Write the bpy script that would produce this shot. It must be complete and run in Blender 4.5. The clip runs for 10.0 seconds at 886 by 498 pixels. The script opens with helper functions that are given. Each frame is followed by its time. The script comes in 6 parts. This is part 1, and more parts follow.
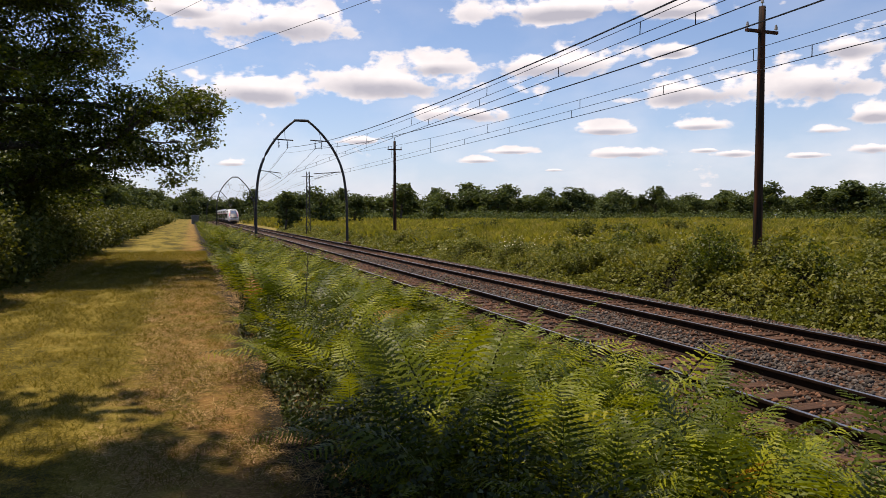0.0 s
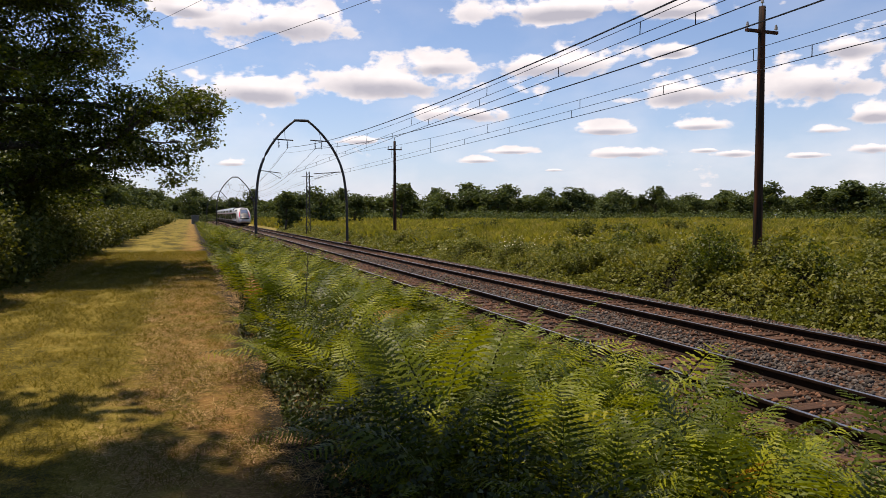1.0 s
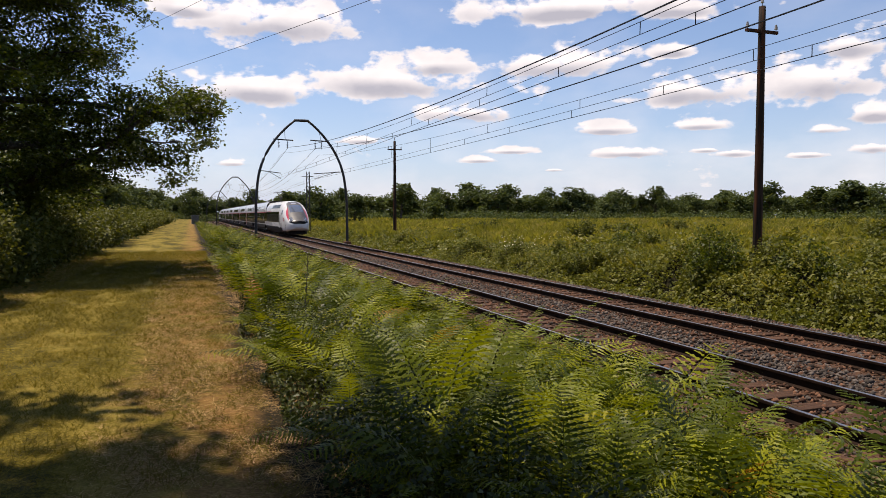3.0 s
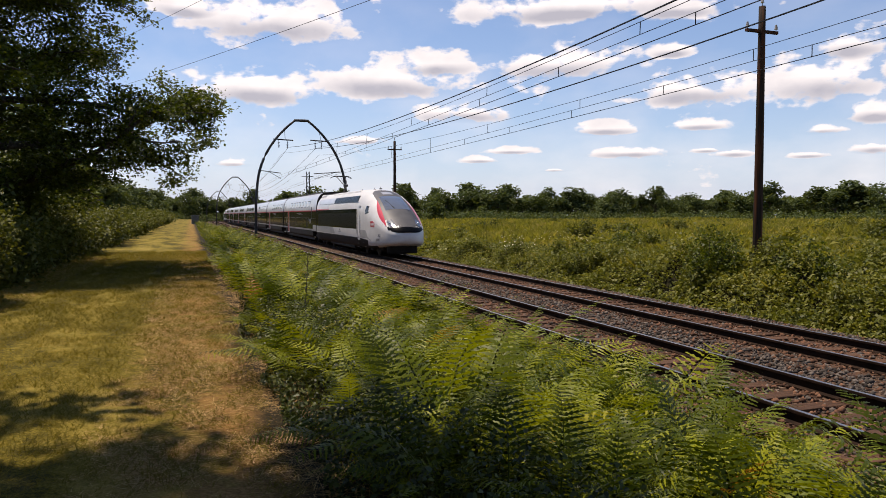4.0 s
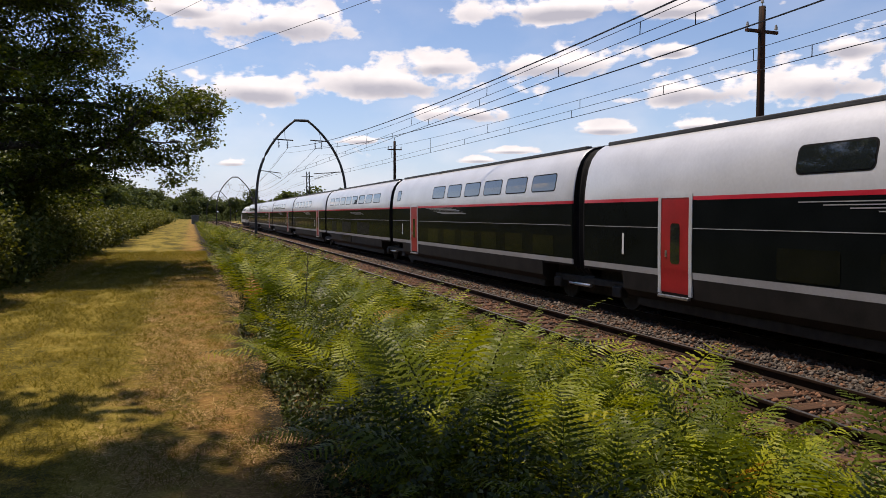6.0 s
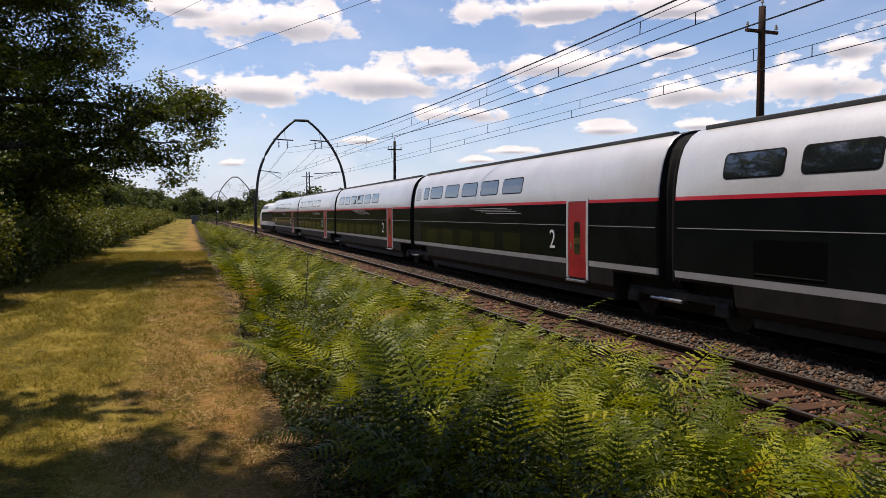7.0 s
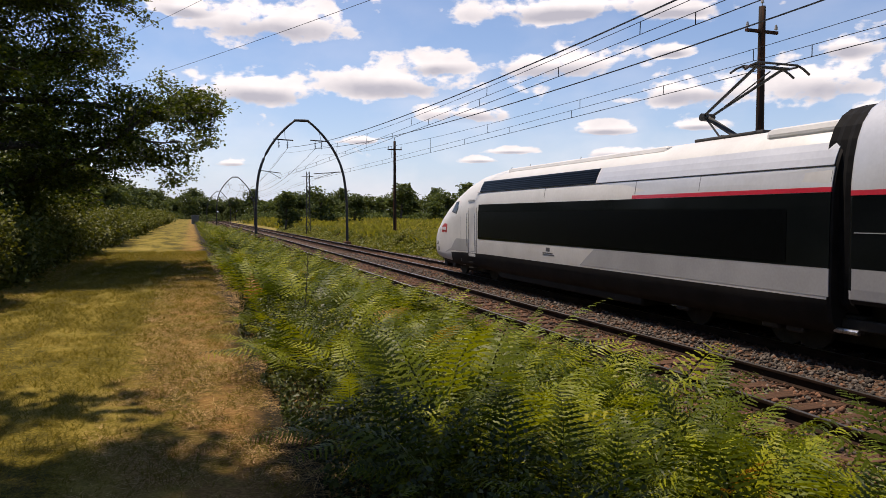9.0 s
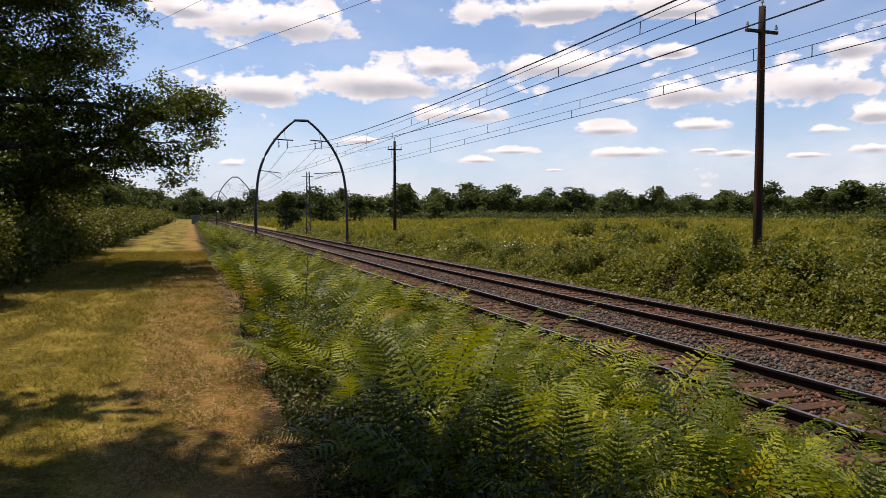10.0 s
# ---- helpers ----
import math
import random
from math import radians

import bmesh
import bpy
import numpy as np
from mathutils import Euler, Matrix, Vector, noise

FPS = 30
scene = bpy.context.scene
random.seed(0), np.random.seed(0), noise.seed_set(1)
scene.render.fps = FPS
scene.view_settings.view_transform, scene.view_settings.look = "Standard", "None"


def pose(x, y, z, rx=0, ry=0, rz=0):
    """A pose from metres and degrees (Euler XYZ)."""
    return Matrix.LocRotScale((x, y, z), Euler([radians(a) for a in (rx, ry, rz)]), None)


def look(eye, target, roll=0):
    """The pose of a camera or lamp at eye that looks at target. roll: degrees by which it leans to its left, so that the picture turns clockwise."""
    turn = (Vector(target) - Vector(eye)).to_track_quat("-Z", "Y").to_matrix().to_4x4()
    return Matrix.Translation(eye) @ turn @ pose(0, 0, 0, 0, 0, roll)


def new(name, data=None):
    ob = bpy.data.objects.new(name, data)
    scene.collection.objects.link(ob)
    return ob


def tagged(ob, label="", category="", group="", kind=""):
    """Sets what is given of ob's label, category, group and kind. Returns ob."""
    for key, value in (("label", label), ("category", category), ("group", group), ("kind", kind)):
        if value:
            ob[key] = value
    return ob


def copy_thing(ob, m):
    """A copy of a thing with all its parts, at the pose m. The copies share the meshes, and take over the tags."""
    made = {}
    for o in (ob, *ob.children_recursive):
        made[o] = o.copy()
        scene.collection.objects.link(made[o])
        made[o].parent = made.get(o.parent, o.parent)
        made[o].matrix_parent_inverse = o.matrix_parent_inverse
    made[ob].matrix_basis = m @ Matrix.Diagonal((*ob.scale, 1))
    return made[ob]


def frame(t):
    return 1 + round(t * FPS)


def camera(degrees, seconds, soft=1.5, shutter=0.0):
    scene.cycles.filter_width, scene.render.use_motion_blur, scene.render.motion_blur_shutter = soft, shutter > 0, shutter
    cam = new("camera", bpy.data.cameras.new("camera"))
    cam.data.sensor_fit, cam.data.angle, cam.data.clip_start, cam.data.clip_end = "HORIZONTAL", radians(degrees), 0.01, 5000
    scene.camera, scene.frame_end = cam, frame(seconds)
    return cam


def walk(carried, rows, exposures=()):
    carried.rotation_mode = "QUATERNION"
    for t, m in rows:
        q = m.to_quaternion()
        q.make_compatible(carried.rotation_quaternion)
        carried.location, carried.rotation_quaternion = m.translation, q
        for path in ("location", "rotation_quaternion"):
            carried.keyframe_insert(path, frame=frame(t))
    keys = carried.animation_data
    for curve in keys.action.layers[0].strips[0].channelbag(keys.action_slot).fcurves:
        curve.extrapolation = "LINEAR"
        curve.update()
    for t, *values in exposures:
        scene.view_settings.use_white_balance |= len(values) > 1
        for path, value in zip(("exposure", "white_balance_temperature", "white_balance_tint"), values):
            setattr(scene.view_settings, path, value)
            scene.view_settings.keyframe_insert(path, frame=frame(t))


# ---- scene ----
# The world: x across the tracks, y along them, z up; z = 0 is the top of the rails.
EYE_Z = 2.36
TURN = radians(19.48)
cam = camera(63.74, 10.0, soft=0.6)
VIEW = look((0, 0, EYE_Z), (math.sin(TURN), math.cos(TURN), EYE_Z - 0.0479), 0)
walk(cam, [(0.0, VIEW), (10.0, VIEW)], [(0.0, 0.08, 7200, 18), (10.0, 0.08, 7200, 18)])

# ---------------------------------------------------------------- plan
RAILS = (6.88, 8.38, 10.36, 11.86)          # heads of the four rails
TRACKS = (7.63, 11.11)
PATH_Z = 0.71
SPEED = 41.1
NOSE_AT = 15.55 + 4.5 * SPEED               # the train's nose along y at the start
SUN = Vector((-0.21, 0.30, 0.93)).normalized()


def ground_z(x, y):
    """Height of the ground: mown path, bank, track bed, meadow."""
    if x < 0.6:
        return PATH_Z
    if x < 4.9:
        u = (x - 0.6) / 4.3
        return PATH_Z - 1.10 * u * u * (3 - 2 * u)
    if x < 13.9:
        return -0.39
    u = min(1, (x - 13.9) / 5.3)
    return -0.39 + 0.5 * u


# ---------------------------------------------------------------- light
def build_world():
    world = bpy.data.worlds.new("sky")
    scene.world = world
    world.use_nodes = True
    nt = world.node_tree
    nt.nodes.clear()
    N, L = nt.nodes.new, nt.links.new

    def num(op, a, b=None, c=None, clamp=False):
        n = N("ShaderNodeMath")
        n.operation, n.use_clamp = op, clamp
        for i, v in enumerate((a, b, c)):
            if v is None:
                continue
            if isinstance(v, (int, float)):
                n.inputs[i].default_value = v
            else:
                L(v, n.inputs[i])
        return n.outputs[0]

    out, bg = N("ShaderNodeOutputWorld"), N("ShaderNodeBackground")
    sky = N("ShaderNodeTexSky")
    sky.sky_type, sky.sun_disc = "NISHITA", False
    sky.sun_elevation = math.asin(SUN.z)
    sky.sun_rotation = math.atan2(SUN.x, SUN.y)
    sky.dust_density, sky.ozone_density, sky.air_density = 0.4, 3.0, 1.0
    tc = N("ShaderNodeTexCoord")
    sep = N("ShaderNodeSeparateXYZ")
    L(tc.outputs["Generated"], sep.inputs[0])
    x, y, z = sep.outputs
    az = num("ARCTAN2", x, y)
    el = num("ARCSINE", z)
    # flat cloud bases seen in perspective: a noise over bearing and height above the horizon
    flat = N("ShaderNodeCombineXYZ")
    L(az, flat.inputs[0]), L(num("MULTIPLY", el, 1.7), flat.inputs[1])
    rag = N("ShaderNodeTexNoise")
    rag.inputs["Scale"].default_value, rag.inputs["Detail"].default_value = 15, 8
    rag.inputs["Roughness"].default_value = 0.50
    L(flat.outputs[0], rag.inputs["Vector"])
    ragged = num("SUBTRACT", rag.outputs["Fac"], 0.5)
    # each heap of cloud: bearing and height (degrees), half widths
    total = None
    under = None
    for b, h, wx, wy in CLOUDS:
        dx = num("DIVIDE", num("SUBTRACT", az, radians(b)), radians(wx))
        dy = num("DIVIDE", num("SUBTRACT", el, radians(h)), radians(wy))
        low = num("MULTIPLY", num("LESS_THAN", dy, 0), 0.9)      # flatter bases
        dys = num("MULTIPLY", dy, num("ADD", low, 1.0))
        r = num("SQRT", num("ADD", num("MULTIPLY", dx, dx), num("MULTIPLY", dys, dys)))
        fill = num("SUBTRACT", 1.0, r)
        shade = num("MULTIPLY", num("MAXIMUM", fill, 0.0), num("ADD", num("MULTIPLY", dy, -1.0), 0.25))
        total = fill if total is None else num("MAXIMUM", total, fill)
        under = shade if under is None else num("MAXIMUM", under, shade)
    # loose clouds in the rest of the sky
    far = N("ShaderNodeTexNoise")
    far.inputs["Scale"].default_value, far.inputs["Detail"].default_value = 5, 4
    L(flat.outputs[0], far.inputs["Vector"])
    away = num("SUBTRACT", num("MULTIPLY", far.outputs["Fac"], 3.2), 2.05)
    total = num("MAXIMUM", total, away)
    fine = N("ShaderNodeTexNoise")
    fine.inputs["Scale"].default_value, fine.inputs["Detail"].default_value = 55, 6
    L(flat.outputs[0], fine.inputs["Vector"])
    puff = num("ADD", total, num("MULTIPLY", ragged, 2.7))
    puff = num("ADD", num("SUBTRACT", puff, 0.10), num("MULTIPLY", num("SUBTRACT", fine.outputs["Fac"], 0.5), 0.9))
    mask = N("ShaderNodeMapRange")
    mask.interpolation_type = "SMOOTHSTEP"
    mask.inputs["From Min"].default_value, mask.inputs["From Max"].default_value = -0.02, 0.36
    L(puff, mask.inputs["Value"])
    grey = N("ShaderNodeTexNoise")
    grey.inputs["Scale"].default_value, grey.inputs["Detail"].default_value = 15, 6
    L(flat.outputs[0], grey.inputs["Vector"])
    dim = num("MULTIPLY", num("ADD", num("MULTIPLY", under, 3.4), num("MULTIPLY", num("SUBTRACT", grey.outputs["Fac"], 0.45), 1.2)), 1.0, clamp=True)
    tone = N("ShaderNodeMix")
    tone.data_type = "RGBA"
    tone.inputs["A"].default_value = (8.5, 8.5, 8.7, 1)
    tone.inputs["B"].default_value = (3.9, 4.1, 4.8, 1)
    L(dim, tone.inputs["Factor"])
    # haze towards the horizon
    haze = N("ShaderNodeMix")
    haze.data_type = "RGBA"
    hz = num("POWER", num("SUBTRACT", 1.0, num("MAXIMUM", z, 0.0), clamp=True), 11.0)
    L(num("MULTIPLY", hz, 0.8), haze.inputs["Factor"])
    deep = N("ShaderNodeMix")
    deep.data_type, deep.blend_type = "RGBA", "MULTIPLY"
    deep.inputs["Factor"].default_value = 1.0
    deep.inputs["B"].default_value = (0.90, 0.99, 1.10, 1)
    L(sky.outputs[0], deep.inputs["A"]), L(deep.outputs["Result"], haze.inputs["A"])
    haze.inputs["B"].default_value = (4.5, 5.35, 7.6, 1)
    # a thin veil of high cloud between the heaps
    thin = N("ShaderNodeTexNoise")
    thin.inputs["Scale"].default_value, thin.inputs["Detail"].default_value = 6, 6
    L(flat.outputs[0], thin.inputs["Vector"])
    veil = num("MULTIPLY", num("SUBTRACT", thin.outputs["Fac"], 0.42, clamp=True), num("MULTIPLY", num("POWER", num("SUBTRACT", 1.0, num("MAXIMUM", z, 0.0), clamp=True), 5.0), 1.9))
    both = N("ShaderNodeMix")
    both.data_type = "RGBA"
    L(num("MAXIMUM", num("MULTIPLY", mask.outputs[0], 0.96), num("MINIMUM", veil, 0.5)), both.inputs["Factor"])
    L(haze.outputs["Result"], both.inputs["A"]), L(tone.outputs["Result"], both.inputs["B"])
    L(both.outputs["Result"], bg.inputs["Color"])
    bg.inputs["Strength"].default_value = 0.122
    L(bg.outputs[0], out.inputs[0])


# bearing from the track's line to the right, height over the horizon, half width, half height
CLOUDS = (
    (6.1, 14.3, 8.0, 2.75), (-0.1, 14.9, 2.6, 1.28), (4.8, 9.3, 6.8, 2.13), (15.3, 10.2, 7.0, 2.37), (18.9, 11.5, 3.4, 1.50),
    (21.1, 7.9, 5.6, 1.35), (28.4, 11.4, 6.4, 1.95), (29.5, 15.5, 10.9, 1.86), (38.8, 9.0, 5.5, 1.90), (37.1, 12.1, 1.8, 0.89),
    (32.2, 6.5, 3.6, 0.81), (38.9, 6.6, 3.0, 0.69), (47.4, 9.1, 4.5, 2.62), (48.8, 11.4, 3.1, 1.64), (50.4, 6.8, 2.3, 1.25),
    (47.3, 5.9, 1.9, 0.56), (22.5, 4.3, 2.0, 0.44), (34.1, 4.7, 4.1, 0.71), (41.6, 4.5, 1.9, 0.55), (50.5, 4.5, 1.6, 0.72),
    (46.5, 4.2, 1.6, 0.39), (28.3, 3.5, 1.4, 0.29), (39.7, 4.8, 1.5, 0.37), (3.2, 3.9, 2.0, 0.57), (13.5, 5.8, 2.9, 0.58),
    (24.9, 5.0, 2.2, 0.44), (37.1, 15.0, 5.3, 1.30), (52.7, 9.7, 2.7, 2.79),
)
build_world()
sun = new("sun", bpy.data.lights.new("sun", "SUN"))
sun.data.energy, sun.data.angle, sun.data.color = 5.0, radians(0.7), (1.0, 0.94, 0.82)
sun.matrix_world = look(SUN * 50, (0, 0, 0))


# ---------------------------------------------------------------- helpers for building
def link_mesh(name, me, material=None, parent=None, label="", smooth=False):
    ob = new(name, me)
    if material is not None:
        me.materials.append(material)
    if smooth:
        me.shade_smooth()
    if parent is not None:
        ob.parent = parent
    if label:
        ob["label"] = label
    return ob


def part(name, bm, material, parent=None, label="", smooth=False):
    me = bpy.data.meshes.new(name)
    bm.to_mesh(me)
    bm.free()
    return link_mesh(name, me, material, parent, label, smooth)


def raw_mesh(name, verts, faces, materials=(), slots=None):
    """A mesh from numpy arrays; all faces have the same number of corners."""
    verts, faces = np.asarray(verts, dtype=np.float32), np.asarray(faces, dtype=np.int32)
    me = bpy.data.meshes.new(name)
    me.vertices.add(len(verts))
    me.vertices.foreach_set("co", verts.ravel())
    k = faces.shape[1]
    me.loops.add(faces.size)
    me.loops.foreach_set("vertex_index", faces.ravel())
    me.polygons.add(len(faces))
    me.polygons.foreach_set("loop_start", np.arange(0, faces.size, k, dtype=np.int32))
    if slots is not None:
        me.polygons.foreach_set("material_index", np.asarray(slots, dtype=np.int32))
    for m in materials:
        me.materials.append(m)
    me.update(calc_edges=True)
    return me


def box(bm, x0, x1, y0, y1, z0, z1, bevel=0.0):
    c = bmesh.ops.create_cube(bm, size=1.0, matrix=Matrix.LocRotScale(
        ((x0 + x1) / 2, (y0 + y1) / 2, (z0 + z1) / 2), None, (x1 - x0, y1 - y0, z1 - z0)))
    if bevel:
        edges = {e for v in c["verts"] for e in v.link_edges}
        bmesh.ops.bevel(bm, geom=list(edges), offset=bevel, segments=2, affect="EDGES", profile=0.5)


def rod(bm, a, b, r0, r1=None, n=8):
    """A straight round bar from a to b."""
    a, b = Vector(a), Vector(b)
    m = Matrix.Translation((a + b) / 2) @ (b - a).to_track_quat("Z", "Y").to_matrix().to_4x4()
    bmesh.ops.create_cone(bm, cap_ends=True, segments=n, radius1=r0, radius2=r0 if r1 is None else r1, depth=(b - a).length, matrix=m)


def tube(bm, pts, radii, n=8, closed_ends=True):
    """A bent tube through the points."""
    rings = []
    pts = [Vector(p) for p in pts]
    for i, p in enumerate(pts):
        d = (pts[min(i + 1, len(pts) - 1)] - pts[max(i - 1, 0)]).normalized()
        u = d.orthogonal().normalized() if abs(d.z) > 0.9 else d.cross(Vector((0, 0, 1))).normalized()
        v = d.cross(u)
        r = radii[i] if hasattr(radii, "__len__") else radii
        rings.append([bm.verts.new(p + (u * math.cos(2 * math.pi * k / n) + v * math.sin(2 * math.pi * k / n)) * r) for k in range(n)])
    for a, b in zip(rings, rings[1:]):
        for k in range(n):
            bm.faces.new((a[k], a[(k + 1) % n], b[(k + 1) % n], b[k]))
    if closed_ends:
        bm.faces.new(rings[0]), bm.faces.new(rings[-1])


def empty(name, at=None):
    ob = new(name)
    ob.empty_display_size = 0.2
    if at is not None:
        ob.matrix_basis = at
    return ob


# ---------------------------------------------------------------- materials
def surface(name, dark, light, rough=0.6, metal=0.0, scale=6.0, fine=60.0, bump=0.2, bump_size=0.01, coat=0.0,
            island=0.0, each=0.0, rust=None, rust_amount=0.5, coords="Object", spec=0.5, stretch=None):
    """A paint, stone, wood or metal: two colours mixed by a coarse and a fine noise, with relief."""
    m = bpy.data.materials.new(name)
    m.use_nodes = True
    nt = m.node_tree
    N, L = nt.nodes.new, nt.links.new
    b = nt.nodes["Principled BSDF"]
    tc = N("ShaderNodeTexCoord")
    vec = tc.outputs[coords]
    if stretch:
        mp = N("ShaderNodeMapping")
        mp.inputs["Scale"].default_value = stretch
        L(vec, mp.inputs["Vector"])
        vec = mp.outputs[0]
    big, small = N("ShaderNodeTexNoise"), N("ShaderNodeTexNoise")
    for n, s, d in ((big, scale, 5), (small, fine, 4)):
        n.inputs["Scale"].default_value, n.inputs["Detail"].default_value = s, d
        L(vec, n.inputs["Vector"])
    add = N("ShaderNodeMath")
    add.operation = "MULTIPLY_ADD"
    add.inputs[1].default_value = 0.5
    L(small.outputs["Fac"], add.inputs[0]), L(big.outputs["Fac"], add.inputs[2])
    spread = N("ShaderNodeMapRange")
    spread.inputs["From Min"].default_value, spread.inputs["From Max"].default_value = 0.52, 0.98
    L(add.outputs[0], spread.inputs["Value"])
    fac = spread.outputs[0]
    if island or each:
        rnd = N("ShaderNodeNewGeometry").outputs["Random Per Island"] if island else N("ShaderNodeObjectInfo").outputs["Random"]
        mixr = N("ShaderNodeMix")
        mixr.inputs["Factor"].default_value = island or each
        L(fac, mixr.inputs["A"]), L(rnd, mixr.inputs["B"])
        fac = mixr.outputs["Result"]
    mix = N("ShaderNodeMix")
    mix.data_type = "RGBA"
    mix.inputs["A"].default_value, mix.inputs["B"].default_value = (*dark, 1), (*light, 1)
    L(fac, mix.inputs["Factor"])
    colour = mix.outputs["Result"]
    if rust:
        n = N("ShaderNodeTexNoise")
        n.inputs["Scale"].default_value, n.inputs["Detail"].default_value = scale * 0.37, 7
        L(vec, n.inputs["Vector"])
        r = N("ShaderNodeMapRange")
        r.inputs["From Min"].default_value, r.inputs["From Max"].default_value = 0.62 - 0.25 * rust_amount, 0.78 - 0.25 * rust_amount
        L(n.outputs["Fac"], r.inputs["Value"])
        mr = N("ShaderNodeMix")
        mr.data_type = "RGBA"
        mr.inputs["B"].default_value = (*rust, 1)
        L(r.outputs[0], mr.inputs["Factor"]), L(colour, mr.inputs["A"])
        colour = mr.outputs["Result"]
    L(colour, b.inputs["Base Color"])
    rr = N("ShaderNodeMapRange")
    rr.inputs["To Min"].default_value, rr.inputs["To Max"].default_value = max(0.03, rough - (0.02 if coat else 0.12)), min(1, rough + (0.02 if coat else 0.12))
    L(small.outputs["Fac"], rr.inputs["Value"]), L(rr.outputs[0], b.inputs["Roughness"])
    b.inputs["Metallic"].default_value, b.inputs["Coat Weight"].default_value = metal, coat
    b.inputs["Specular IOR Level"].default_value = spec
    if bump:
        bp = N("ShaderNodeBump")
        bp.inputs["Strength"].default_value, bp.inputs["Distance"].default_value = bump, bump_size
        L(add.outputs[0], bp.inputs["Height"]), L(bp.outputs[0], b.inputs["Normal"])
    return m


def foliage(name, a, b_, c, rough=0.5, through_light=0.35, patch=0.0, sheen=0.22, each=False, dead=None):
    """Leaves: three greens, one per leaf, partly letting light through. patch: change of tone over metres."""
    m = bpy.data.materials.new(name)
    m.use_nodes = True
    nt = m.node_tree
    N, L = nt.nodes.new, nt.links.new
    out, b = nt.nodes["Material Output"], nt.nodes["Principled BSDF"]
    geo = N("ShaderNodeNewGeometry")
    ramp = N("ShaderNodeValToRGB")
    ramp.color_ramp.elements[0].color, ramp.color_ramp.elements[1].color = (*a, 1), (*c, 1)
    ramp.color_ramp.elements.new(0.55).color = (*b_, 1)
    fac = geo.outputs["Random Per Island"]
    if each:
        both, whole = N("ShaderNodeMath"), N("ShaderNodeMath")
        both.operation, whole.operation = "ADD", "FRACT"
        L(fac, both.inputs[0]), L(N("ShaderNodeObjectInfo").outputs["Random"], both.inputs[1]), L(both.outputs[0], whole.inputs[0])
        fac = whole.outputs[0]
    if dead:                               # a few withered ones
        ramp.color_ramp.elements.new(0.985).color = (*c, 1)
        ramp.color_ramp.elements[-1].color = (*dead, 1)
    if patch:
        tc, n = N("ShaderNodeTexCoord"), N("ShaderNodeTexNoise")
        n.inputs["Scale"].default_value, n.inputs["Detail"].default_value = 0.35, 3
        L(tc.outputs["Object"], n.inputs["Vector"])
        r = N("ShaderNodeMapRange")
        r.inputs["From Min"].default_value, r.inputs["From Max"].default_value = 0.3, 0.7
        L(n.outputs["Fac"], r.inputs["Value"])
        mx = N("ShaderNodeMix")
        mx.inputs["Factor"].default_value = patch
        L(fac, mx.inputs["A"]), L(r.outputs[0], mx.inputs["B"])
        fac = mx.outputs["Result"]
    L(fac, ramp.inputs[0])
    L(ramp.outputs[0], b.inputs["Base Color"])
    b.inputs["Roughness"].default_value, b.inputs["Specular IOR Level"].default_value = rough, sheen
    tr = N("ShaderNodeBsdfTranslucent")
    warm = N("ShaderNodeMix")
    warm.data_type, warm.blend_type = "RGBA", "MULTIPLY"
    warm.inputs["Factor"].default_value = 1.0
    warm.inputs["B"].default_value = (1.5, 1.45, 0.6, 1)
    L(ramp.outputs[0], warm.inputs["A"]), L(warm.outputs["Result"], tr.inputs["Color"])
    ms = N("ShaderNodeMixShader")
    ms.inputs[0].default_value = through_light
    L(b.outputs[0], ms.inputs[1]), L(tr.outputs[0], ms.inputs[2]), L(ms.outputs[0], out.inputs[0])
    return m


def glass_dark(name, tint=(0.012, 0.016, 0.018), rough=0.04):
    m = bpy.data.materials.new(name)
    m.use_nodes = True
    b = m.node_tree.nodes["Principled BSDF"]
    b.inputs["Base Color"].default_value = (*tint, 1)
    b.inputs["Roughness"].default_value, b.inputs["IOR"].default_value = rough, 2.0
    b.inputs["Coat Weight"].default_value = 0.7
    b.inputs["Coat Roughness"].default_value = 0.02
    return m


